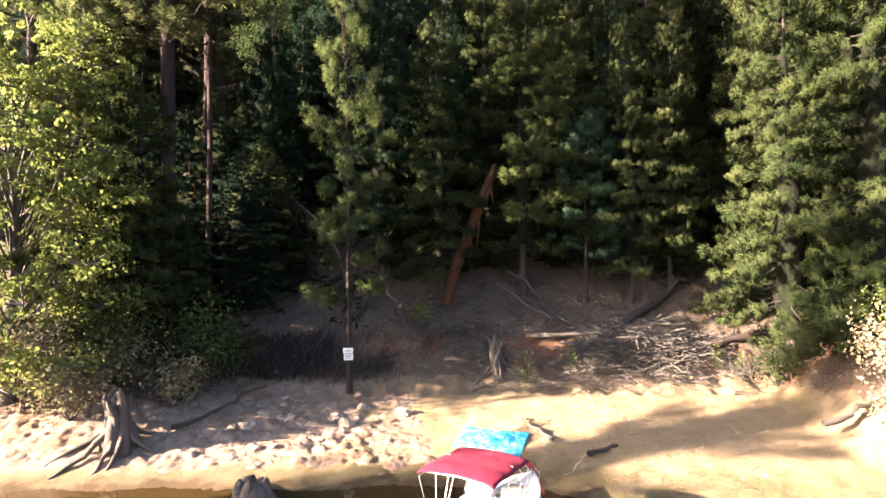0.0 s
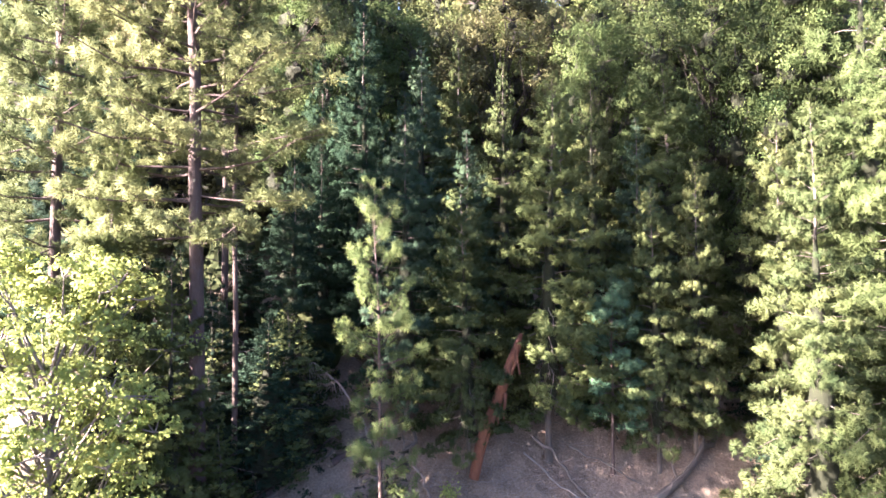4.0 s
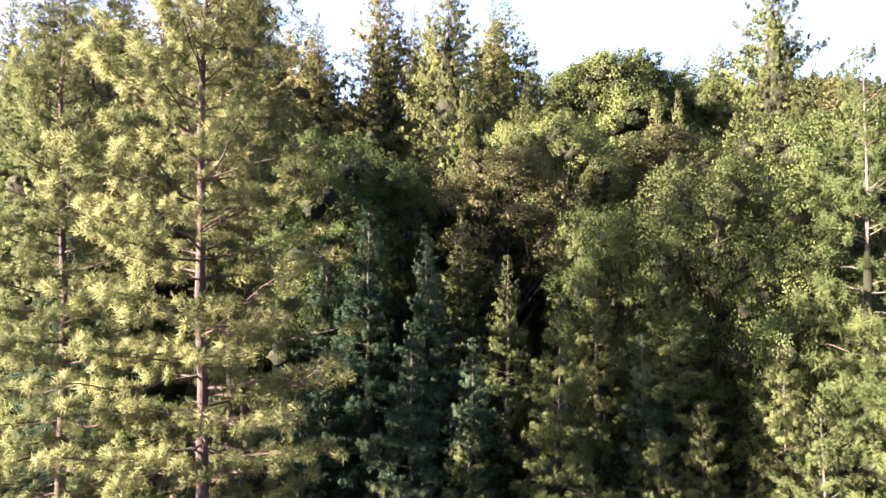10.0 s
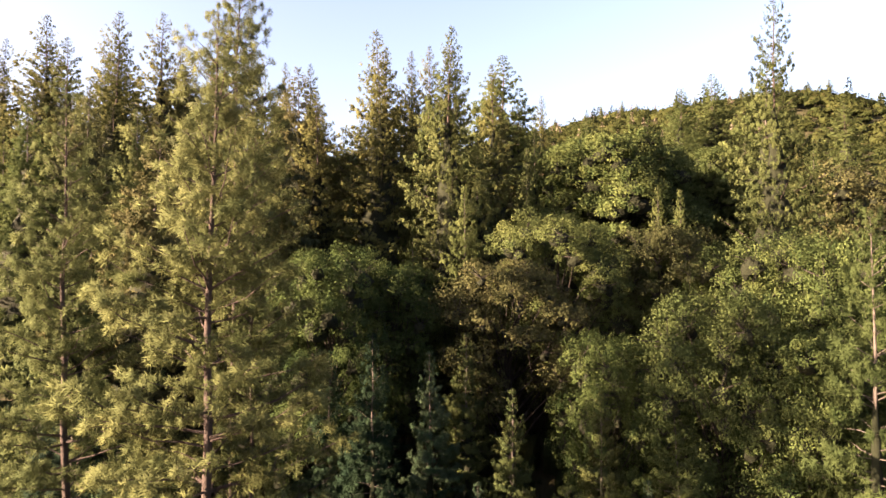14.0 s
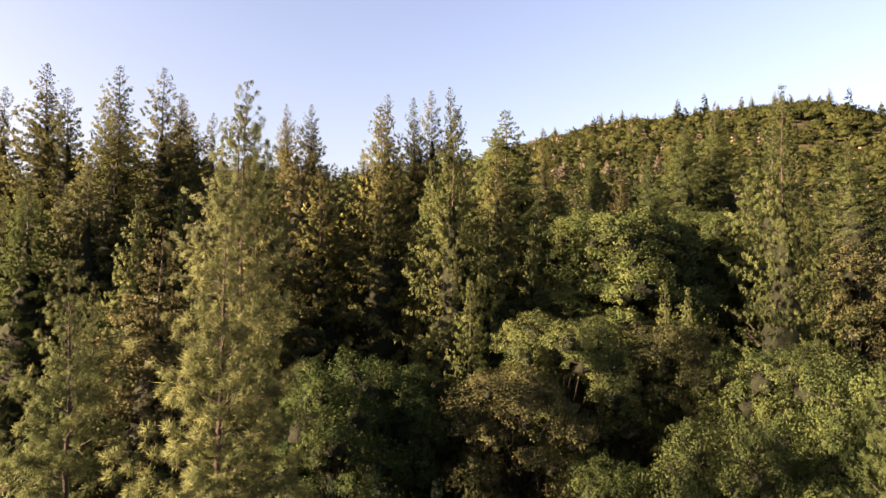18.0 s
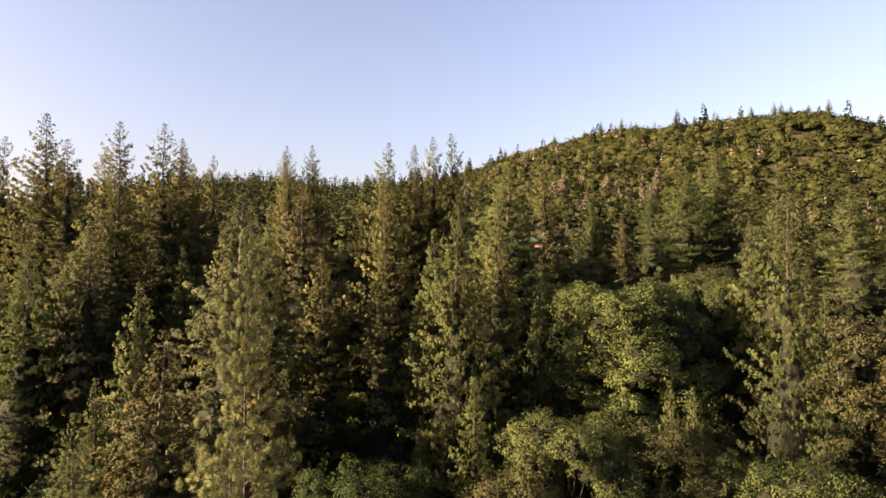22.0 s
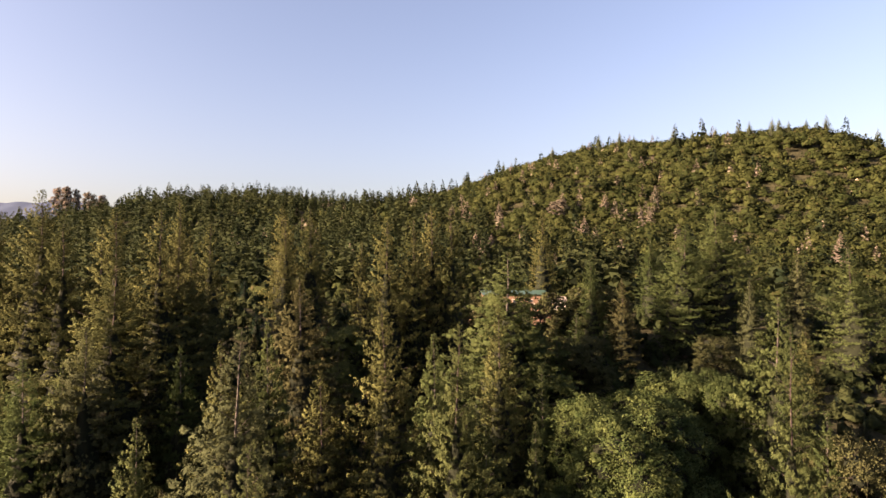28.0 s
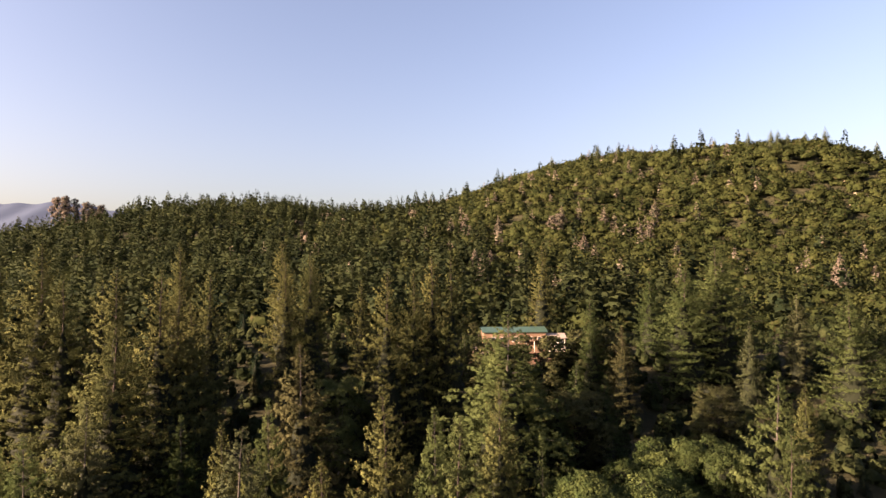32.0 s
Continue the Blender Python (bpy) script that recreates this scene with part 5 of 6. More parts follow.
root_curtain("hanging_roots", -10.4, -5.0, 1500, 201, "dark mat of dead roots hanging over the undercut bank", BARK, 0.020)
root_curtain("hanging_roots", -10.2, -5.2, 320, 202, "pale dead roots in the dark root mat", DEADWOOD, 0.013)
root_curtain("exposed_roots", -4.4, -2.2, 90, 203, "brown exposed roots below the young pine", BARK_FIR, 0.020, 26.6, 25.2)
root_curtain("exposed_roots", -1.0, 2.6, 120, 204, "brown roots in the broken edge of the bank", BARK_FIR, 0.014, 28.2, 26.6)
root_curtain("exposed_roots", 13.0, 16.0, 160, 205, "brown roots in the cut bank under the fir", BARK_FIR, 0.016, 26.6, 24.6)
# a fan of straight dry sticks beside the young pine
rng = np.random.RandomState(207)
s_ = Sticks()
for k in range(110):
    a_ = np.array([-4.3 + rng.normal(0, 0.4), 27.2 + rng.normal(0, 0.35), 0])
    g_ = rng.uniform(-1.0, 0.15)
    ln = rng.uniform(1.3, 3.0)
    b_ = a_ + np.array([math.sin(g_) * ln, -math.cos(g_) * ln * 0.62, 0])
    a_[2], b_[2] = ground_z(a_[0], a_[1]) + rng.uniform(0.1, 0.6), ground_z(b_[0], b_[1]) + rng.uniform(0.02, 0.3)
    r = rng.uniform(0.008, 0.026)
    s_.add(on_ground(wander(rng, a_, b_, 5, 0, 0.02), 0.02), [r, r, r * 0.85, r * 0.6, r * 0.3], 5)
tagged(new("stick_fan", s_.mesh("stick_fan", DEADWOOD)), "fan of straight grey sticks leaning on the bank", "brushwood", kind="stuff")

# tangles of dry brushwood
brush_heap("brush_pile", 9.2, 26.4, 3.4, 1.2, 1.3, 1100, 31, "heap of grey driftwood and dry sticks on the bank", BARK_GREY, 0.022, 1.3)
brush_heap("brush_pile", 7.2, 26.0, 5.6, 1.5, 0.5, 900, 38, "dry sticks scattered round the driftwood heap", DEADWOOD, 0.014, 1.1)
brush_heap("root_tangle", 1.6, 26.4, 1.8, 0.9, 0.5, 300, 33, "dark tangle of twigs round the root stump", BARK_GREY, 0.014, 0.9)
brush_heap("dry_litter", 0.5, 29.5, 9.5, 3.2, 0.25, 520, 34, "dry twigs scattered over the forest floor", DEADWOOD, 0.012, 0.9)
brush_heap("root_tangle", -12.0, 22.4, 2.8, 0.8, 0.9, 260, 35, "dry roots and twigs under the bushes", DEADWOOD, 0.013, 0.8)
brush_heap("shore_debris", 4.0, 22.0, 13.0, 4.0, 0.02, 260, 37, "small twigs and bits of bark strewn over the sand", DEADWOOD, 0.010, 0.35)
brush_heap("dry_litter", 13.6, 25.6, 3.4, 1.6, 0.4, 160, 36, "dry sticks and roots below the sunlit fir", BARK_GREY, 0.018, 0.9)


def bush(name, x, y, h, r, seed, label, mat, count=900, leaf=0.11, group="bushes on the bank"):
    """A low bush: several stems and a loose head of leaves."""
    rng = np.random.RandomState(seed)
    z = ground_z(x, y) - 0.05
    ob = thing(name, x, y, z, label, "bush", group=group)
    s = Sticks()
    ends = []
    for k in range(9):
        a = rng.rand() * 6.283
        rr = r * rng.uniform(0.2, 0.85)
        tip = np.array([math.cos(a) * rr, math.sin(a) * rr, h * rng.uniform(0.5, 0.95)])
        s.add(wander(rng, (0, 0, 0), tip, 4, 0, 0.06), [0.03, 0.022, 0.014, 0.005], 5)
        ends.append(tip)
    tagged(part("woody_base", s.mesh("woody_base", BARK_GREY), None, None, ob), kind="stuff")
    e = np.array(ends)[rng.randint(9, size=count)]
    p = e * rng.uniform(0.55, 1.1, (count, 1)) + rng.normal(0, 1, (count, 3)) * np.array([0.26 * r, 0.26 * r, 0.13 * h])
    p[:, 2] = np.clip(p[:, 2], 0.05, None)
    v, f = leaves(p, unit(p - np.array([0, 0, h * 0.4]) + np.array([0, 0, 0.3])), leaf * rng.uniform(0.6, 1.4, count), rng)
    part("foliage", v, f, mat, ob)
    return ob


bush("dry_bush", -14.6, 20.9, 3.4, 1.9, 41, "pale dry bush at the foot of the maple", SHRUB_PALE, 2400)
bush("dry_bush", -11.6, 22.6, 2.6, 1.5, 42, "pale dry bush hanging over the bank", SHRUB_PALE, 1700)
bush("dry_bush", -17.0, 20.6, 3.0, 1.7, 43, "dry olive bush on the bank", OAK_LIGHT, 1600)
bush("dry_bush", -12.9, 20.5, 2.4, 1.5, 141, "pale dry bush at the foot of the maple", SHRUB_PALE, 2200)
bush("dry_bush", -10.2, 22.7, 1.9, 1.2, 142, "pale dry bush hanging over the bank", SHRUB_PALE, 1500)
bush("green_bush", -12.4, 22.6, 4.2, 1.9, 143, "sunlit yellow-green bush below the maple", OAK_LIGHT, 3200)
bush("green_bush", -9.6, 24.0, 3.6, 1.6, 144, "sunlit yellow-green bush below the maple", OAK_LIGHT, 2400)
bush("flowering_bush", 15.3, 20.2, 3.2, 1.3, 44, "tall pale seeding shrub on the bank", SHRUB_PALE, 1700)
bush("flowering_bush", 14.4, 18.4, 2.2, 1.0, 45, "pale shrub with dry seed heads on the bank", SHRUB_PALE, 1200)
bush("green_bush", 16.8, 21.4, 2.8, 1.5, 46, "light green bush on the bank", MAPLE, 1400)
bush("green_bush", -1.1, 28.4, 1.2, 0.6, 47, "small light green seedling on the bank", MAPLE, 320)
bush("green_bush", -8.9, 24.9, 2.6, 1.3, 48, "olive bush under the trees", OAK_BROWN, 1300)
bush("green_bush", 13.6, 24.2, 1.8, 1.0, 49, "low yellow-green bush below the fir", FIR_LIGHT, 800)
for k, (mx2, my2, mh) in enumerate(((3.6, 25.6, 1.5), (5.6, 26.0, 1.6), (9.6, 25.9, 1.0), (11.9, 26.0, 1.2), (12.9, 25.8, 1.0))):
    rng = np.random.RandomState(60 + k)
    weed = thing("tall_weed", mx2, my2, ground_z(mx2, my2), "tall green weed with a single flower stalk", "plant", group="weeds on the shore")
    part("stalk", stick_mesh("stalk", [(wander(rng, (0, 0, 0), (0.05, 0, mh), 5, 0, 0.02), [0.018, 0.015, 0.012, 0.01, 0.006])], OAK_BROWN, 5), None, None, weed)
    c = np.stack([rng.normal(0, 0.02, 60), rng.normal(0, 0.02, 60), mh * rng.rand(60) ** 1.6 * 0.8], 1)
    v, f = blades(c, unit(rng.normal(size=(60, 3)) * [1, 1, 0.3] + [0, 0, 0.35]), 0.34 * (1 - 0.6 * c[:, 2] / mh), np.full(60, 0.06), rng)
    part("leaf_rosette", v, f, MAPLE, weed)

# the sign on the young pine
white = Nodes("weathered_white_board", rough=0.6)
white.colour(white.ramp(white.noise(14.0, 4.0), [(0.3, (0.62, 0.62, 0.60)), (0.7, (0.78, 0.78, 0.76))]))
ink = Nodes("faded_print", rough=0.7)
ink.colour((0.22, 0.20, 0.28))


def box(sx, sy, sz, bev=0.0, seg=2):
    bm = bmesh.new()
    bmesh.ops.create_cube(bm, size=1.0)
    bmesh.ops.scale(bm, vec=(sx, sy, sz), verts=bm.verts)
    if bev:
        bmesh.ops.bevel(bm, geom=bm.edges[:], offset=bev, segments=seg, affect="EDGES")
    return bm


def bm_part(name, bm, mat, parent, at=(0, 0, 0), label="", rot=(0, 0, 0), smooth=False):
    me = bpy.data.meshes.new(name)
    bm.to_mesh(me)
    bm.free()
    me.materials.append(mat)
    if smooth:
        me.polygons.foreach_set("use_smooth", [True] * len(me.polygons))
    ob = part(name, me, None, None, parent, label)
    ob.matrix_basis = pose(*at, *rot)
    return ob


sign = thing("notice_board", -3.92, 24.38, 2.55, "small white notice nailed to the young pine", "sign", 4.0)
bm_part("upper_panel", box(0.40, 0.025, 0.22, 0.006), white.mat, sign, (0, 0, 0.52))
bm_part("lower_panel", box(0.38, 0.025, 0.26, 0.006), white.mat, sign, (0.02, 0, 0.26))
for k, (zz, ww) in enumerate(((0.55, 0.26), (0.50, 0.30), (0.33, 0.26), (0.28, 0.20), (0.22, 0.28))):
    bm_part("print_bar", box(ww, 0.006, 0.022), ink.mat, sign, (0.01, -0.016, zz))

# the beach blanket
cloth = Nodes("turquoise_blanket_cloth", rough=0.85)
cl = cloth.noise(5.0, 5.0, 0.6, distort=1.2)
cloth.colour(cloth.ramp(cl, [(0.36, (0.01, 0.20, 0.34)), (0.5, (0.03, 0.38, 0.52)), (0.66, (0.32, 0.64, 0.68))]))
cloth.bump(cloth.noise(60.0, 2.0), 0.3, 0.005)
bx, by = np.meshgrid(np.linspace(-1.15, 1.15, 40), np.linspace(-0.85, 0.85, 30))
wx2, wy2 = 1.62 + bx * 0.98 + by * 0.30, 20.6 + by * 0.85 - bx * 0.28
bz = land(wx2, wy2) + 0.05 + 0.018 * waves(bx, by, 51, 0.7) + 0.05 * (by / 0.85) + 0.10
v = np.stack([wx2 - 1.85, wy2 - 20.6, bz - ground_z(1.85, 20.6)], -1).reshape(-1, 3)
i = np.arange(1200).reshape(30, 40)
q = np.stack([i[:-1, :-1], i[:-1, 1:], i[1:, 1:], i[1:, :-1]], -1).reshape(-1, 4)
blanket = new("beach_blanket", mesh_of("beach_blanket", v, q, cloth.mat, True))
blanket.matrix_world = pose(1.85, 20.6, ground_z(1.85, 20.6) - 0.1)
so = blanket.modifiers.new("thick", "SOLIDIFY")
so.thickness = 0.02
tagged(blanket, "mottled turquoise beach blanket spread on the sand", "blanket")

# stones along the rocky slope
rk = Nodes("pale_clay_rock", rough=0.95, spec=0.1)
rk.colour(rk.ramp(rk.noise(3.0, 6.0, 0.7), [(0.3, (0.25, 0.19, 0.135)), (0.7, (0.42, 0.345, 0.265))]))
rk.bump(rk.noise(8.0, 6.0, 0.7), 0.7, 0.04)
ROCKS = []
for k in range(6):
    rng = np.random.RandomState(90 + k)
    bm = bmesh.new()
    bmesh.ops.create_icosphere(bm, subdivisions=2, radius=0.5)
    for vert in bm.verts:
        vert.co *= 1 + 0.5 * noise.noise(vert.co * 2.6 + Vector((k * 7, 0, 0))) + 0.2 * noise.noise(vert.co * 6 + Vector((0, k * 5, 0)))
        vert.co.z *= 0.68
    me = bpy.data.meshes.new("stone")
    bm.to_mesh(me)
    bm.free()
    me.materials.append(rk.mat)
    ROCKS.append(me)
# the eroded slope of cracked clay blocks
rng = np.random.RandomState(93)
cell = np.stack([rng.uniform(-17.5, 1.0, 560), rng.uniform(17.8, 26.2, 560)], 1)
drop = rng.uniform(-0.16, 0.20, 560)
ex, ey = np.meshgrid(np.arange(-17.0, 0.6, 0.07), np.arange(18.2, 25.9, 0.07))
wob_x, wob_y = ex + 0.16 * waves(ex, ey, 81, 0.9), ey + 0.16 * waves(ex, ey, 82, 0.9)
d_ = np.full(ex.shape + (2,), 9.0)
who_ = np.zeros(ex.shape, int)
for k, (a_, b_) in enumerate(cell):
    dd = np.hypot(wob_x - a_, (wob_y - b_) * 1.15)
    first = dd < d_[..., 0]
    d_[..., 1] = np.where(first, d_[..., 0], np.minimum(d_[..., 1], dd))
    d_[..., 0] = np.where(first, dd, d_[..., 0])
    who_ = np.where(first, k, who_)
crack = np.clip((d_[..., 1] - d_[..., 0]) / 0.22, 0, 1) ** 0.6
fade = step(-0.6, 0.5, np.minimum.reduce([ey - 18.7 + 0.4 * waves(ex, ey, 83, 3.0), 25.6 - ey, -0.6 - ex - 0.9 * (ey - 22.0) * 0.3 + 0.5 * waves(ex, ey, 84, 2.0)]))
lump = 0.03 + drop[who_] * 0.3 * (0.5 + 0.5 * crack) + 0.05 * crack - 0.04 + 0.05 * np.abs(waves(ex, ey, 85, 1.7)) + 0.02 * waves(ex, ey, 86, 0.35) + 0.012 * rng.normal(size=ex.shape)
ez = land(ex, ey) - 0.12 + fade * (0.10 + lump)
clay = Nodes("pale_cracked_clay", rough=0.95, spec=0.1)
big_c = clay.noise(1.3, 6.0, 0.7, "World")
clay.colour(clay.mix(clay.ramp(clay.noise(0.5, 4.0, 0.6, "World"), [(0.48, (0, 0, 0)), (0.62, (0.8, 0.8, 0.8))]), clay.ramp(big_c, [(0.3, (0.160, 0.114, 0.084)), (0.65, (0.290, 0.230, 0.180))]), (0.190, 0.125, 0.078)))
clay.bump(clay.math("ADD", clay.noise(7.0, 6.0, 0.75, "World"), clay.noise(30.0, 4.0, 0.7, "World")), 0.9, 0.05)
er, ec = ex.shape
i = np.arange(er * ec).reshape(er, ec)
q = np.stack([i[:-1, :-1], i[:-1, 1:], i[1:, 1:], i[1:, :-1]], -1).reshape(-1, 4)
slope = new("clay_bank", mesh_of("clay_bank", np.stack([ex, ey, ez], -1).reshape(-1, 3), q, clay.mat))
tagged(slope, "pale eroded slope of cracked clay blocks above the waterline", "bank", kind="structure")
rng = np.random.RandomState(95)
for k in range(20):
    x, y = -5.4 + rng.normal(0, 2.6), 22.4 + rng.normal(0, 1.5)
    sz = rng.uniform(0.2, 0.6)
    st = new("stone", ROCKS[k % 6])
    st.matrix_world = pose(x, y, ground_z(x, y) + sz * 0.12, rng.uniform(-20, 20), rng.uniform(-20, 20), rng.uniform(0, 360)) @ Matrix.Diagonal((sz, sz * rng.uniform(0.7, 1.1), sz * rng.uniform(0.6, 1.0), 1))
    tagged(st, "pale crumbling clay stone on the bank", "stone", "stones on the bank")
rng = np.random.RandomState(96)
for k in range(36):
    x, y = rng.uniform(-13.0, 13.0), rng.uniform(17.2, 25.0)
    sz = rng.uniform(0.05, 0.16)
    st = new("stone", ROCKS[k % 6])
    st.matrix_world = pose(x, y, ground_z(x, y) + sz * 0.1, 0, 0, rng.uniform(0, 360)) @ Matrix.Diagonal((sz, sz, sz * 0.7, 1))
    tagged(st, "small pale stone on the sand", "stone", "stones on the sand")

# ---- the boat ----
gel = Nodes("white_gelcoat", rough=0.25, spec=0.5)
gel.colour(gel.ramp(gel.noise(3.0, 4.0), [(0.3, (0.70, 0.70, 0.68)), (0.7, (0.82, 0.82, 0.80))]))
red_c = Nodes("red_canvas", rough=0.85)
red_c.colour(red_c.ramp(red_c.noise(3.0, 5.0), [(0.3, (0.12, 0.008, 0.022)), (0.7, (0.19, 0.014, 0.036))]))
red_c.bump(red_c.noise(90.0, 2.0), 0.3, 0.004)
alu = Nodes("brushed_aluminium_tube", rough=0.35, metal=1.0)
alu.colour((0.75, 0.75, 0.76))
vinyl = Nodes("tan_vinyl", rough=0.5)
vinyl.colour(vinyl.ramp(vinyl.noise(6.0), [(0.3, (0.42, 0.33, 0.24)), (0.7, (0.55, 0.46, 0.36))]))
dark = Nodes("dark_plastic", rough=0.5)
dark.colour((0.03, 0.03, 0.035))
glass = Nodes("windscreen_glass", rough=0.03)
glass.colour((0.5, 0.55, 0.55))
glass.b.inputs["Transmission Weight"].default_value = 0.9

boat = thing("motor_boat", 0.92, 14.1, 0.0, "small white motor boat with a red canopy, bow on the sand", "boat", -32.0)
# hull sections run from the stern at y = -2.4 to the bow at y = 2.9
ny = 22
ys2 = np.linspace(-2.4, 2.9, ny)
taper = np.where(ys2 < 0.2, 1.0, np.clip(1 - (np.clip(ys2 - 0.2, 0, None) / 2.75) ** 2.3, 0.03, 1))
hw = 0.98 * taper
keel = -0.25 + 0.75 * np.clip((ys2 - 0.8) / 2.1, 0, 1) ** 2
rail = 0.62 + 0.16 * np.clip((ys2 + 0.5) / 3.4, 0, 1)
sec = []
for yy, w2, kz, rz in zip(ys2, hw, keel, rail):
    half = [(0, kz), (0.45 * w2, kz + 0.10), (0.82 * w2, kz + 0.28 + 0.1 * (rz - kz)), (0.97 * w2, 0.6 * rz + 0.4 * kz), (w2, rz), (0.93 * w2, rz + 0.025), (0.84 * w2, rz - 0.01), (0.80 * w2, max(kz + 0.14, rz - 0.45))]
    ring = [(xx, yy, zz) for xx, zz in half[::-1]] + [(-xx, yy, zz) for xx, zz in half[1:]]
    sec.append(ring)
sec = np.array(sec)
ns = sec.shape[1]
i = np.arange(ny * ns).reshape(ny, ns)
q = np.stack([i[:-1, :-1], i[:-1, 1:], i[1:, 1:], i[1:, :-1]], -1).reshape(-1, 4)
hull = part("hull", sec.reshape(-1, 3), q, gel.mat, boat, "", True)
# floor, transom and bow deck
fl = []
for yy, w2, kz, rz in zip(ys2, hw, keel, rail):
    fl += [(0.80 * w2, yy, max(kz + 0.14, rz - 0.45)), (-0.80 * w2, yy, max(kz + 0.14, rz - 0.45))]
j = np.arange(2 * ny).reshape(ny, 2)
part("cockpit_floor", fl, np.stack([j[:-1, 0], j[:-1, 1], j[1:, 1], j[1:, 0]], -1), vinyl.mat, boat)
bm_part("transom", box(1.9, 0.08, 0.8, 0.03), gel.mat, boat, (0, -2.38, 0.22))
dk = [(s_ * w2 * 0.9, yy, rz + 0.02 + 0.06 * (1 - abs(s_))) for yy, w2, rz in zip(ys2[13:], hw[13:], rail[13:]) for s_ in (-1, -0.5, 0, 0.5, 1)]
j = np.arange(len(dk)).reshape(-1, 5)
part("bow_rim", [p for p in dk], np.concatenate([np.stack([j[:-1, a], j[:-1, a + 1], j[1:, a + 1], j[1:, a]], -1) for a in (0, 3)]), gel.mat, boat, "", True)
bm_part("bow_seat", box(1.0, 0.9, 0.12, 0.05, 3), vinyl.mat, boat, (0, 1.25, 0.48), "tan padded bow seat", smooth=True)
bm_part("bow_cushion", box(0.7, 0.5, 0.12, 0.05, 3), vinyl.mat, boat, (0, 1.95, 0.6), "tan padded cushion", smooth=True)
for sx2 in (-0.5, 0.5):
    seat = bm_part("captain_seat", box(0.5, 0.5, 0.14, 0.05, 3), vinyl.mat, boat, (sx2, -0.5, 0.52), "tan padded seat", smooth=True)
    bm_part("backrest", box(0.5, 0.12, 0.5, 0.05, 3), vinyl.mat, seat, (0, -0.26, 0.25), smooth=True)
bm_part("stern_bench", box(1.5, 0.5, 0.4, 0.06, 3), vinyl.mat, boat, (0, -1.9, 0.42), "tan padded stern bench", smooth=True)
for sx2 in (-0.5, 0.5):
    bm_part("dashboard", box(0.7, 0.4, 0.3, 0.06, 3), gel.mat, boat, (sx2, 0.45, 0.66))
    bm_part("windscreen", box(0.75, 0.02, 0.32, 0.005), glass.mat, boat, (sx2, 0.66, 0.95), rot=(-25, 0, 0))
motor = bm_part("outboard_motor", box(0.42, 0.6, 0.5, 0.12, 4), dark.mat, boat, (0, -2.72, 0.75), "dark outboard motor", smooth=True)
bm_part("drive_leg", box(0.16, 0.26, 0.8, 0.04), dark.mat, motor, (0, 0.02, -0.55))
# canopy: bowed canvas over four hoops
cx2, cy2 = np.meshgrid(np.linspace(-0.98, 0.98, 25), np.linspace(-1.1, 1.05, 31))
cz2 = 2.02 - 0.05 * (cx2 / 0.98) ** 2 - 0.06 * np.abs((cx2 / 0.98)) ** 8 - 0.05 * np.abs(cy2 / 1.1) ** 4 + 0.02 * np.abs(np.sin((cy2 + 1.1) * 4.4)) + 0.008 * waves(cx2, cy2, 61, 0.8) + 0.006 * waves(cx2 * 4, cy2, 62, 0.5) - 0.28 * np.clip((cy2 - 0.72) / 0.33, 0, 1) ** 1.4
i = np.arange(775).reshape(31, 25)
canopy = part("canopy", np.stack([cx2, cy2 - 0.25, cz2], -1).reshape(-1, 3), np.stack([i[:-1, :-1], i[:-1, 1:], i[1:, 1:], i[1:, :-1]], -1).reshape(-1, 4), red_c.mat, boat, "dark red canvas canopy", True)
so = canopy.modifiers.new("thick", "SOLIDIFY")
so.thickness = 0.012
part("seam", stick_mesh("seam", [(np.array([[x_, -0.25, 2.028 - 0.05 * (x_ / 0.98) ** 2] for x_ in np.linspace(-0.9, 0.9, 9)]), np.full(9, 0.006))], vinyl.mat, 4), None, None, canopy, "pale stitched seam")
for yy in (-1.3, -0.6, 0.1, 0.45):
    hoop = np.array([[-0.95, -0.45 + 0.45 * (yy + 0.3), 0.68], [-0.95, yy, 1.76], [-0.8, yy, 1.90], [0, yy, 1.94], [0.8, yy, 1.90], [0.95, yy, 1.76], [0.95, -0.45 + 0.45 * (yy + 0.3), 0.68]])
    part("canopy_hoop", stick_mesh("canopy_hoop", [(hoop, np.full(7, 0.010))], alu.mat, 6), None, None, boat)
for sx2 in (-0.96, 0.96):
    part("strap", stick_mesh("strap", [(np.array([[sx2, 0.8, 1.84], [sx2 * 0.9, 1.6, 0.78]]), [0.012, 0.012])], red_c.mat, 4), None, None, boat)
part("bow_rail", stick_mesh("bow_rail", [(np.array([[-0.75, 1.2, 0.75], [-0.7, 1.6, 0.92], [-0.35, 2.5, 0.98], [0, 2.8, 0.99], [0.35, 2.5, 0.98], [0.7, 1.6, 0.92], [0.75, 1.2, 0.75]]), np.full(7, 0.010))], alu.mat, 6), None, None, boat)
rope_p = wander(np.random.RandomState(2), (3.4, 17.0, 0.55), (4.5, 19.0, 0.5), 8, 0.1, 0.01)
rope = new("mooring_rope", stick_mesh("mooring_rope", [(on_ground(rope_p, 0.03), np.full(8, 0.014))], vinyl.mat, 5))
tagged(rope, "thin mooring rope from the boat to the driftwood", "rope")

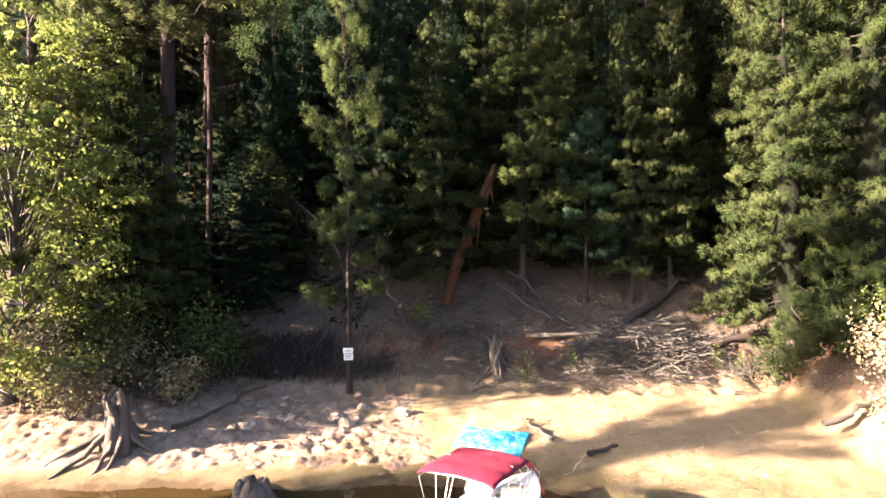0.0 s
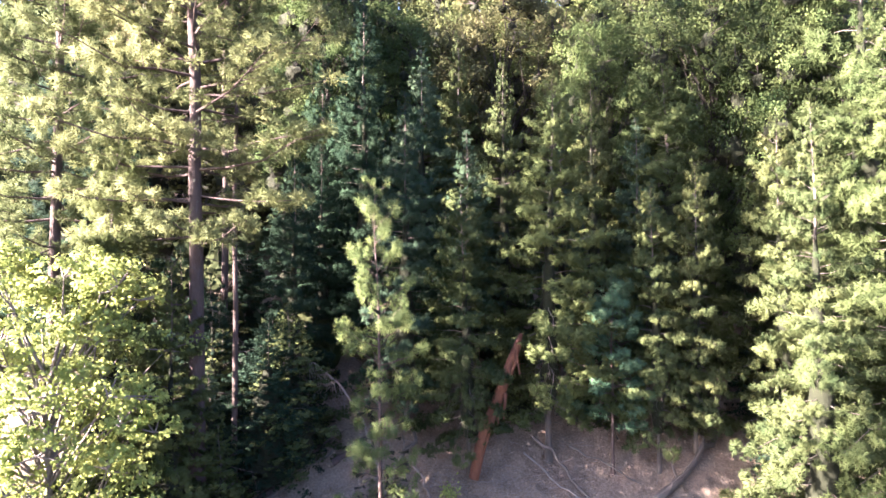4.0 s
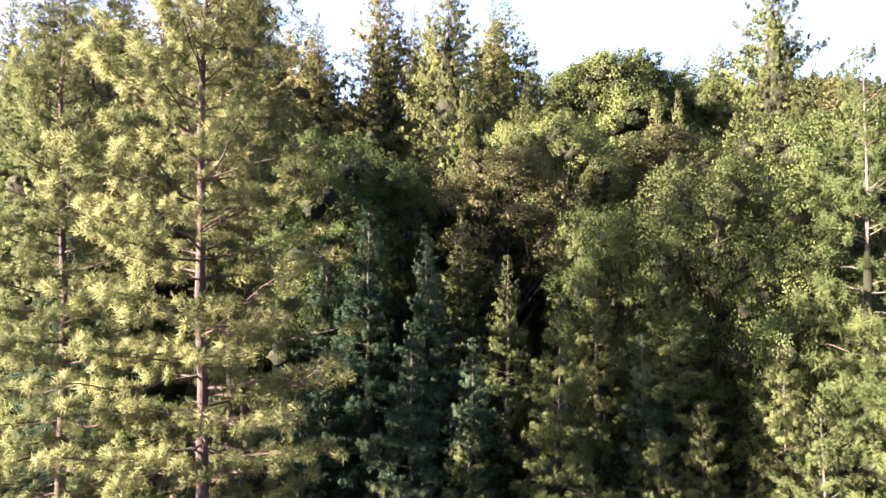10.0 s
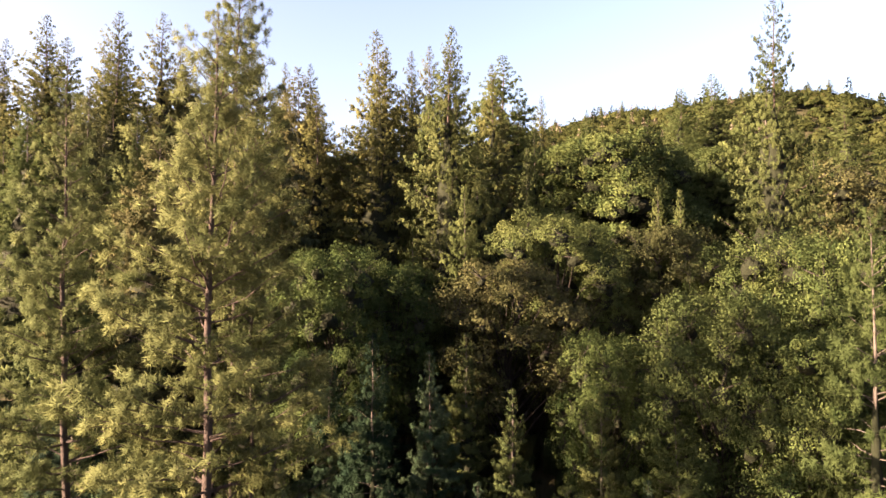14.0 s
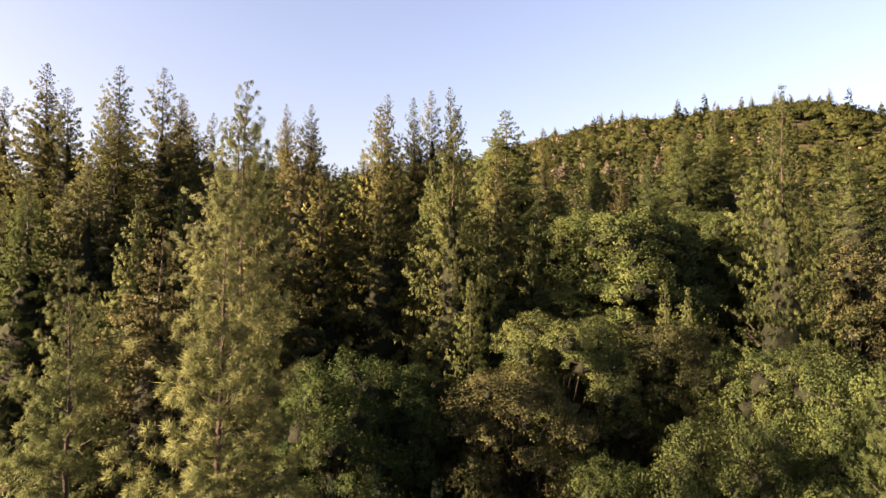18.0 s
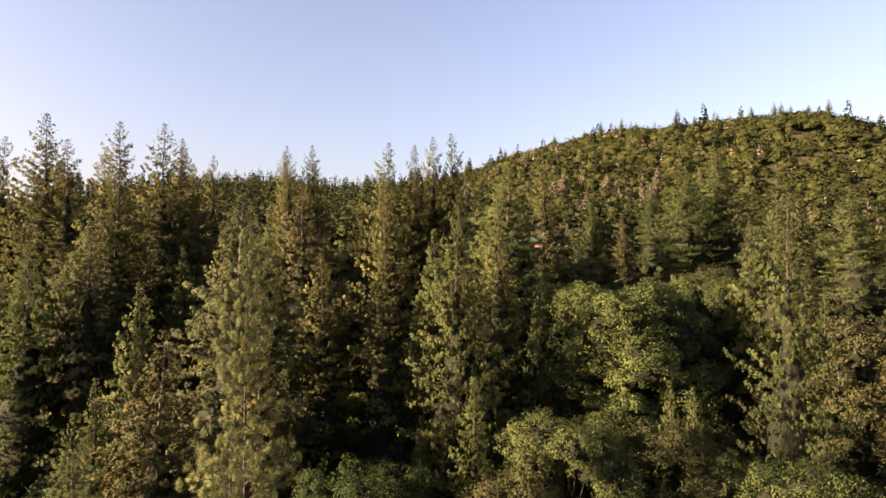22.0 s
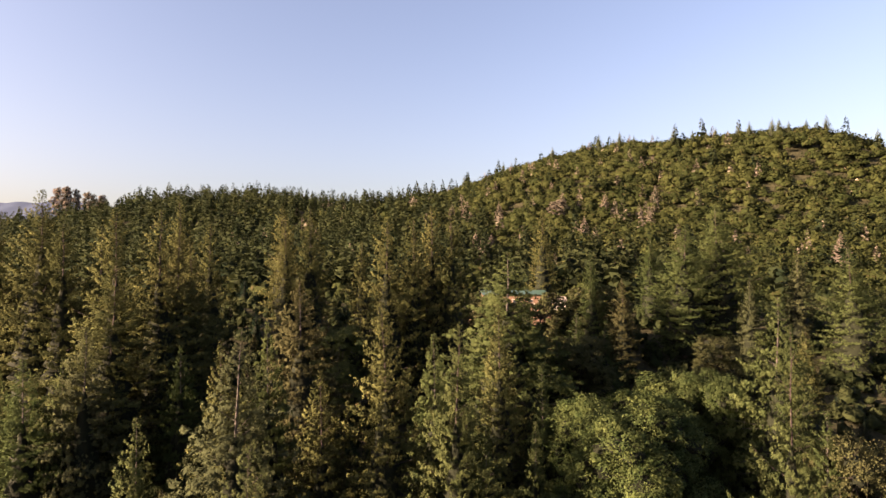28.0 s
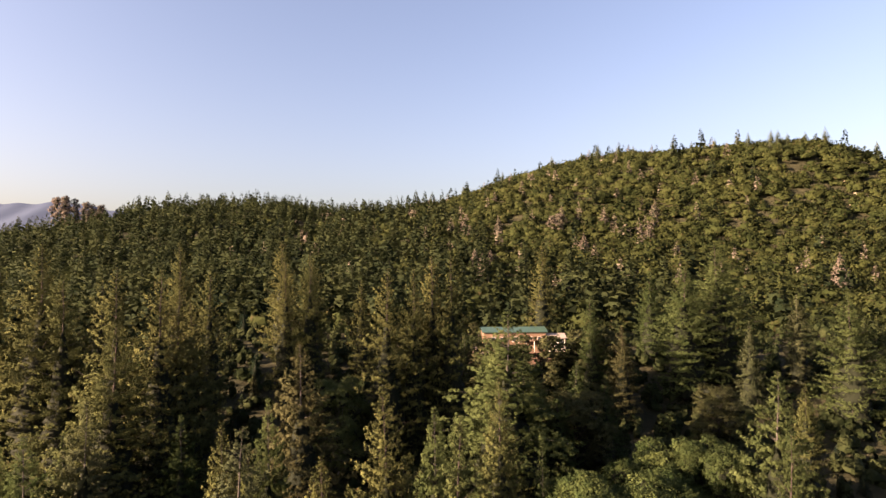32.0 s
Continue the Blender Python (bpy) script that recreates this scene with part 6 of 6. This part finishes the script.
# ---- the house in the clearing ----
brown = Nodes("weathered_brown_siding", rough=0.85)
brown.colour(brown.mix(brown.noise(0.7, 3.0), brown.ramp(brown.noise(3.0, 5.0, squash=(1, 1, 9)), [(0.3, (0.09, 0.054, 0.035)), (0.7, (0.16, 0.098, 0.062))]), (0.17, 0.11, 0.07)))
white_w = Nodes("cream_painted_wall", rough=0.8)
white_w.colour(white_w.ramp(white_w.noise(2.0, 4.0), [(0.3, (0.5,0.44,0.36)), (0.7, (0.62,0.56,0.47))]))
green_r = Nodes("green_metal_roof", rough=0.45, spec=0.5)
green_r.colour(green_r.ramp(green_r.noise(1.0, 4.0), [(0.3, (0.020, 0.050, 0.036)), (0.7, (0.040, 0.080, 0.058))]))
shingle = Nodes("grey_brown_shingles", rough=0.9)
shingle.colour(shingle.ramp(shingle.noise(4.0, 5.0), [(0.3, (0.16, 0.13, 0.11)), (0.7, (0.28, 0.23, 0.20))]))
pane_m = Nodes("dark_window_glass", rough=0.05, spec=0.6)
pane_m.colour((0.03, 0.035, 0.04))
red_soil = Nodes("red_cut_soil", rough=0.95)
red_soil.colour(red_soil.ramp(red_soil.noise(1.2, 6.0, 0.7), [(0.3, (0.15, 0.060, 0.034)), (0.7, (0.30, 0.135, 0.080))]))
red_soil.bump(red_soil.noise(2.0, 6.0), 0.8, 0.2)


def roof_slab(w_, d_, rise, over=0.4):
    """A low gable roof over a w_ by d_ house, its ridge along x."""
    bm = bmesh.new()
    hx, hy = w_ / 2 + over, d_ / 2 + over
    pts = [(-hx, -hy, 0), (hx, -hy, 0), (hx, 0, rise), (-hx, 0, rise), (hx, hy, 0), (-hx, hy, 0)]
    lo = [bm.verts.new(p) for p in pts]
    hi = [bm.verts.new((p[0], p[1], p[2] + 0.16)) for p in pts]
    for a, b, c, d in ((0, 1, 2, 3), (3, 2, 4, 5)):
        bm.faces.new([hi[a], hi[b], hi[c], hi[d]])
        bm.faces.new([lo[d], lo[c], lo[b], lo[a]])
    for a, b in ((0, 1), (1, 2), (2, 4), (4, 5), (5, 3), (3, 0)):
        bm.faces.new([lo[a], lo[b], hi[b], hi[a]])
    return bm


def house(name, x, y, base, w_, d_, tall, wall_m, roof_m, rise, windows, label, turn=0.0):
    ob = thing(name, x, y, base, label, "house", turn)
    bm_part("wall", box(w_, d_, tall), wall_m, ob, (0, 0, tall / 2))
    bm_part("roof", roof_slab(w_, d_, rise), roof_m, ob, (0, 0, tall))
    for sx_ in (-1, 1):
        g_ = bmesh.new()
        fs = [g_.verts.new(p) for p in ((sx_ * w_ / 2, -d_ / 2, 0), (sx_ * w_ / 2, d_ / 2, 0), (sx_ * w_ / 2, 0, rise))]
        g_.faces.new(fs)
        bm_part("gable", g_, wall_m, ob, (0, 0, tall))
    for wx3, wz3, ww3, wh3 in windows:
        win = bm_part("window", box(ww3 + 0.16, 0.10, wh3 + 0.16, 0.01), white_w.mat, ob, (wx3, -d_ / 2 - 0.02, wz3))
        bm_part("pane", box(ww3, 0.03, wh3), pane_m.mat, win, (0, -0.05, 0))
    return ob


hb = 55.8
house("long_house", 19.0, 150.5, hb, 15.6, 7.0, 4.6, brown.mat, green_r.mat, 0.9, ((-5.5, 2.9, 1.2, 1.0), (-3.0, 2.9, 1.2, 1.0), (0.2, 2.9, 1.6, 1.1), (3.8, 2.9, 1.2, 1.0), (6.2, 2.9, 0.9, 1.0)), "long brown-sided house with a green metal roof")
house("cream_annex", 29.3, 148.6, hb - 0.3, 4.2, 5.0, 3.4, white_w.mat, shingle.mat, 0.9, ((-0.9, 2.2, 0.8, 0.9), (0.9, 2.2, 0.8, 0.9)), "small cream annex with a shingled roof")
house("pale_shed", 10.0, 146.6, hb - 1.6, 2.4, 2.4, 2.1, shingle.mat, shingle.mat, 0.4, (), "low grey-brown shed beside the long house")
porch = thing("porch", 22.5, 146.0, hb, "brown porch with white posts on the long house", "porch")
bm_part("porch_roof", box(6.4, 2.0, 0.18, 0.02), brown.mat, porch, (0, 0, 2.7))
for k in range(4):
    bm_part("post", box(0.16, 0.16, 2.7, 0.01), white_w.mat, porch, (-3.0 + 2.0 * k, -0.9, 1.3))
bm_part("deck", box(6.4, 2.2, 0.25), brown.mat, porch, (0, 0, -0.1))

# the levelled yard round the house and the small cut of red earth below it
bx3, by3 = np.meshgrid(np.linspace(-13, 13, 50), np.linspace(-5.0, 6.0, 26))
edge_ = np.maximum(np.abs(bx3) - 11.0, np.maximum(-by3 - 3.4, by3 - 5.0))
hz3 = hb - 0.1 - 2.5 * np.clip(edge_, 0, 2) + 0.12 * waves(bx3, by3, 71, 3.5)
i = np.arange(50 * 26).reshape(26, 50)
yard = Nodes("dry_yard_soil", rough=0.95)
yard.colour(yard.ramp(yard.noise(0.8, 6.0, 0.7), [(0.3, (0.085, 0.055, 0.036)), (0.7, (0.190, 0.120, 0.078))]))
cut_ = new("house_terrace", mesh_of("house_terrace", np.stack([bx3 + 19.0, by3 + 149.0, hz3], -1).reshape(-1, 3), np.stack([i[:-1, :-1], i[:-1, 1:], i[1:, 1:], i[1:, :-1]], -1).reshape(-1, 4), yard.mat, True))
tagged(cut_, "levelled dry yard round the house", "yard", kind="structure")
bx3, by3 = np.meshgrid(np.linspace(-4.5, 4.5, 30), np.linspace(-3.0, 3.0, 24))
rr3 = np.hypot(bx3 / 4.5, by3 / 3.0)
hz3 = land(bx3 + 7.5, by3 + 141.0) - 0.4 + 2.2 * np.clip(1 - rr3, 0, 1) ** 0.6 + 0.2 * waves(bx3, by3, 72, 1.6)
i = np.arange(30 * 24).reshape(24, 30)
mound = new("red_earth_mound", mesh_of("red_earth_mound", np.stack([bx3 + 7.5, by3 + 141.0, hz3], -1).reshape(-1, 3), np.stack([i[:-1, :-1], i[:-1, 1:], i[1:, 1:], i[1:, :-1]], -1).reshape(-1, 4), red_soil.mat, True))
tagged(mound, "raw mound of red earth below the house", "earth mound")

# lone trees along the hill's crest
CREST = leaf_material("crest_conifer_needles", (0.030, 0.042, 0.022), (0.070, 0.078, 0.036), 0.1, 0.2)
crest = ((38, 592, 16), (75, 576, 15), (102, 584, 9), (129, 600, 15), (159, 596, 11), (174, 588, 19), (188, 568, 18), (191, 536, 13), (216, 508, 20), (229, 500, 14), (243, 504, 10), (251, 504, 13), (269, 500, 14),
         (270, 484, 15), (282, 472, 17), (285, 468, 16), (293, 468, 12), (301, 464, 9), (305, 464, 13), (316, 456, 18), (325, 452, 7), (336, 448, 9), (345, 440, 17))
for cx_, cy_, ch_ in crest:
    plant("high_fir", cx_ % 2, cx_, cy_, ground_z(cx_, cy_) + ch_, "lone conifer standing on the crest of the hill", 1.0, CREST, group="crest conifers")
for gx_, gy_, gh_ in ((26, 414, 15), (49, 408, 16), (84, 384, 15), (118, 392, 15), (154, 396, 16), (136, 360, 14), (25, 326, 13), (34, 328, 11), (124, 376, 12), (184, 260, 18), (88, 334, 15), (17, 420, 15), (91, 322, 12)):
    plant("high_fir" if gx_ % 3 else "high_oak", gx_ % 2, gx_, gy_, ground_z(gx_, gy_) + gh_, "greyish brown thin-leaved pine on the far slope", 1.1, FAR_GREY, group="grey pines")
for gx_, gy_, gh_ in ((-358, 592, 34.3), (-347, 588, 34.2), (-318, 568, 24.6), (-307, 568, 19.0)):
    plant("high_oak", gy_ % 2, gx_, gy_, ground_z(gx_, gy_) + gh_, "grey-brown round-headed pine on the ridge", 0.7, FAR_GREY, group="ridge pines")

# fallen leaves and bark flakes over the bank and the forest floor
LITTER = leaf_material("dry_leaf_litter", (0.060, 0.045, 0.032), (0.210, 0.165, 0.120), 0.0, 1.5)
rng = np.random.RandomState(123)
lx, ly = rng.uniform(-16, 17, 9000), 26.2 + 11.0 * rng.rand(9000) ** 1.3
p = np.stack([lx, ly, land(lx, ly) + 0.02], 1)
v, f_ = leaves(p, np.tile([0.0, -0.2, 1.0], (9000, 1)), rng.uniform(0.05, 0.17, 9000), rng)
tagged(new("leaf_litter", mesh_of("leaf_litter", v, f_, LITTER)), "dry grey-brown leaf litter on the bank", "leaf litter", kind="stuff")

# pale rocks on the bare shoulder of the hill
rng = np.random.RandomState(41)
for k in range(22):
    x, y = 303 + rng.normal(0, 11), 396 + rng.normal(0, 8)
    sz = rng.uniform(1.0, 2.8)
    st = new("boulder", ROCKS[k % 6])
    st.matrix_world = pose(x, y, ground_z(x, y) + sz * 0.15, 0, 0, rng.uniform(0, 360)) @ Matrix.Diagonal((sz * 1.4, sz, sz * 0.8, 1))
    tagged(st, "pale boulder on the bare shoulder of the hill", "boulder", "boulders on the hill")
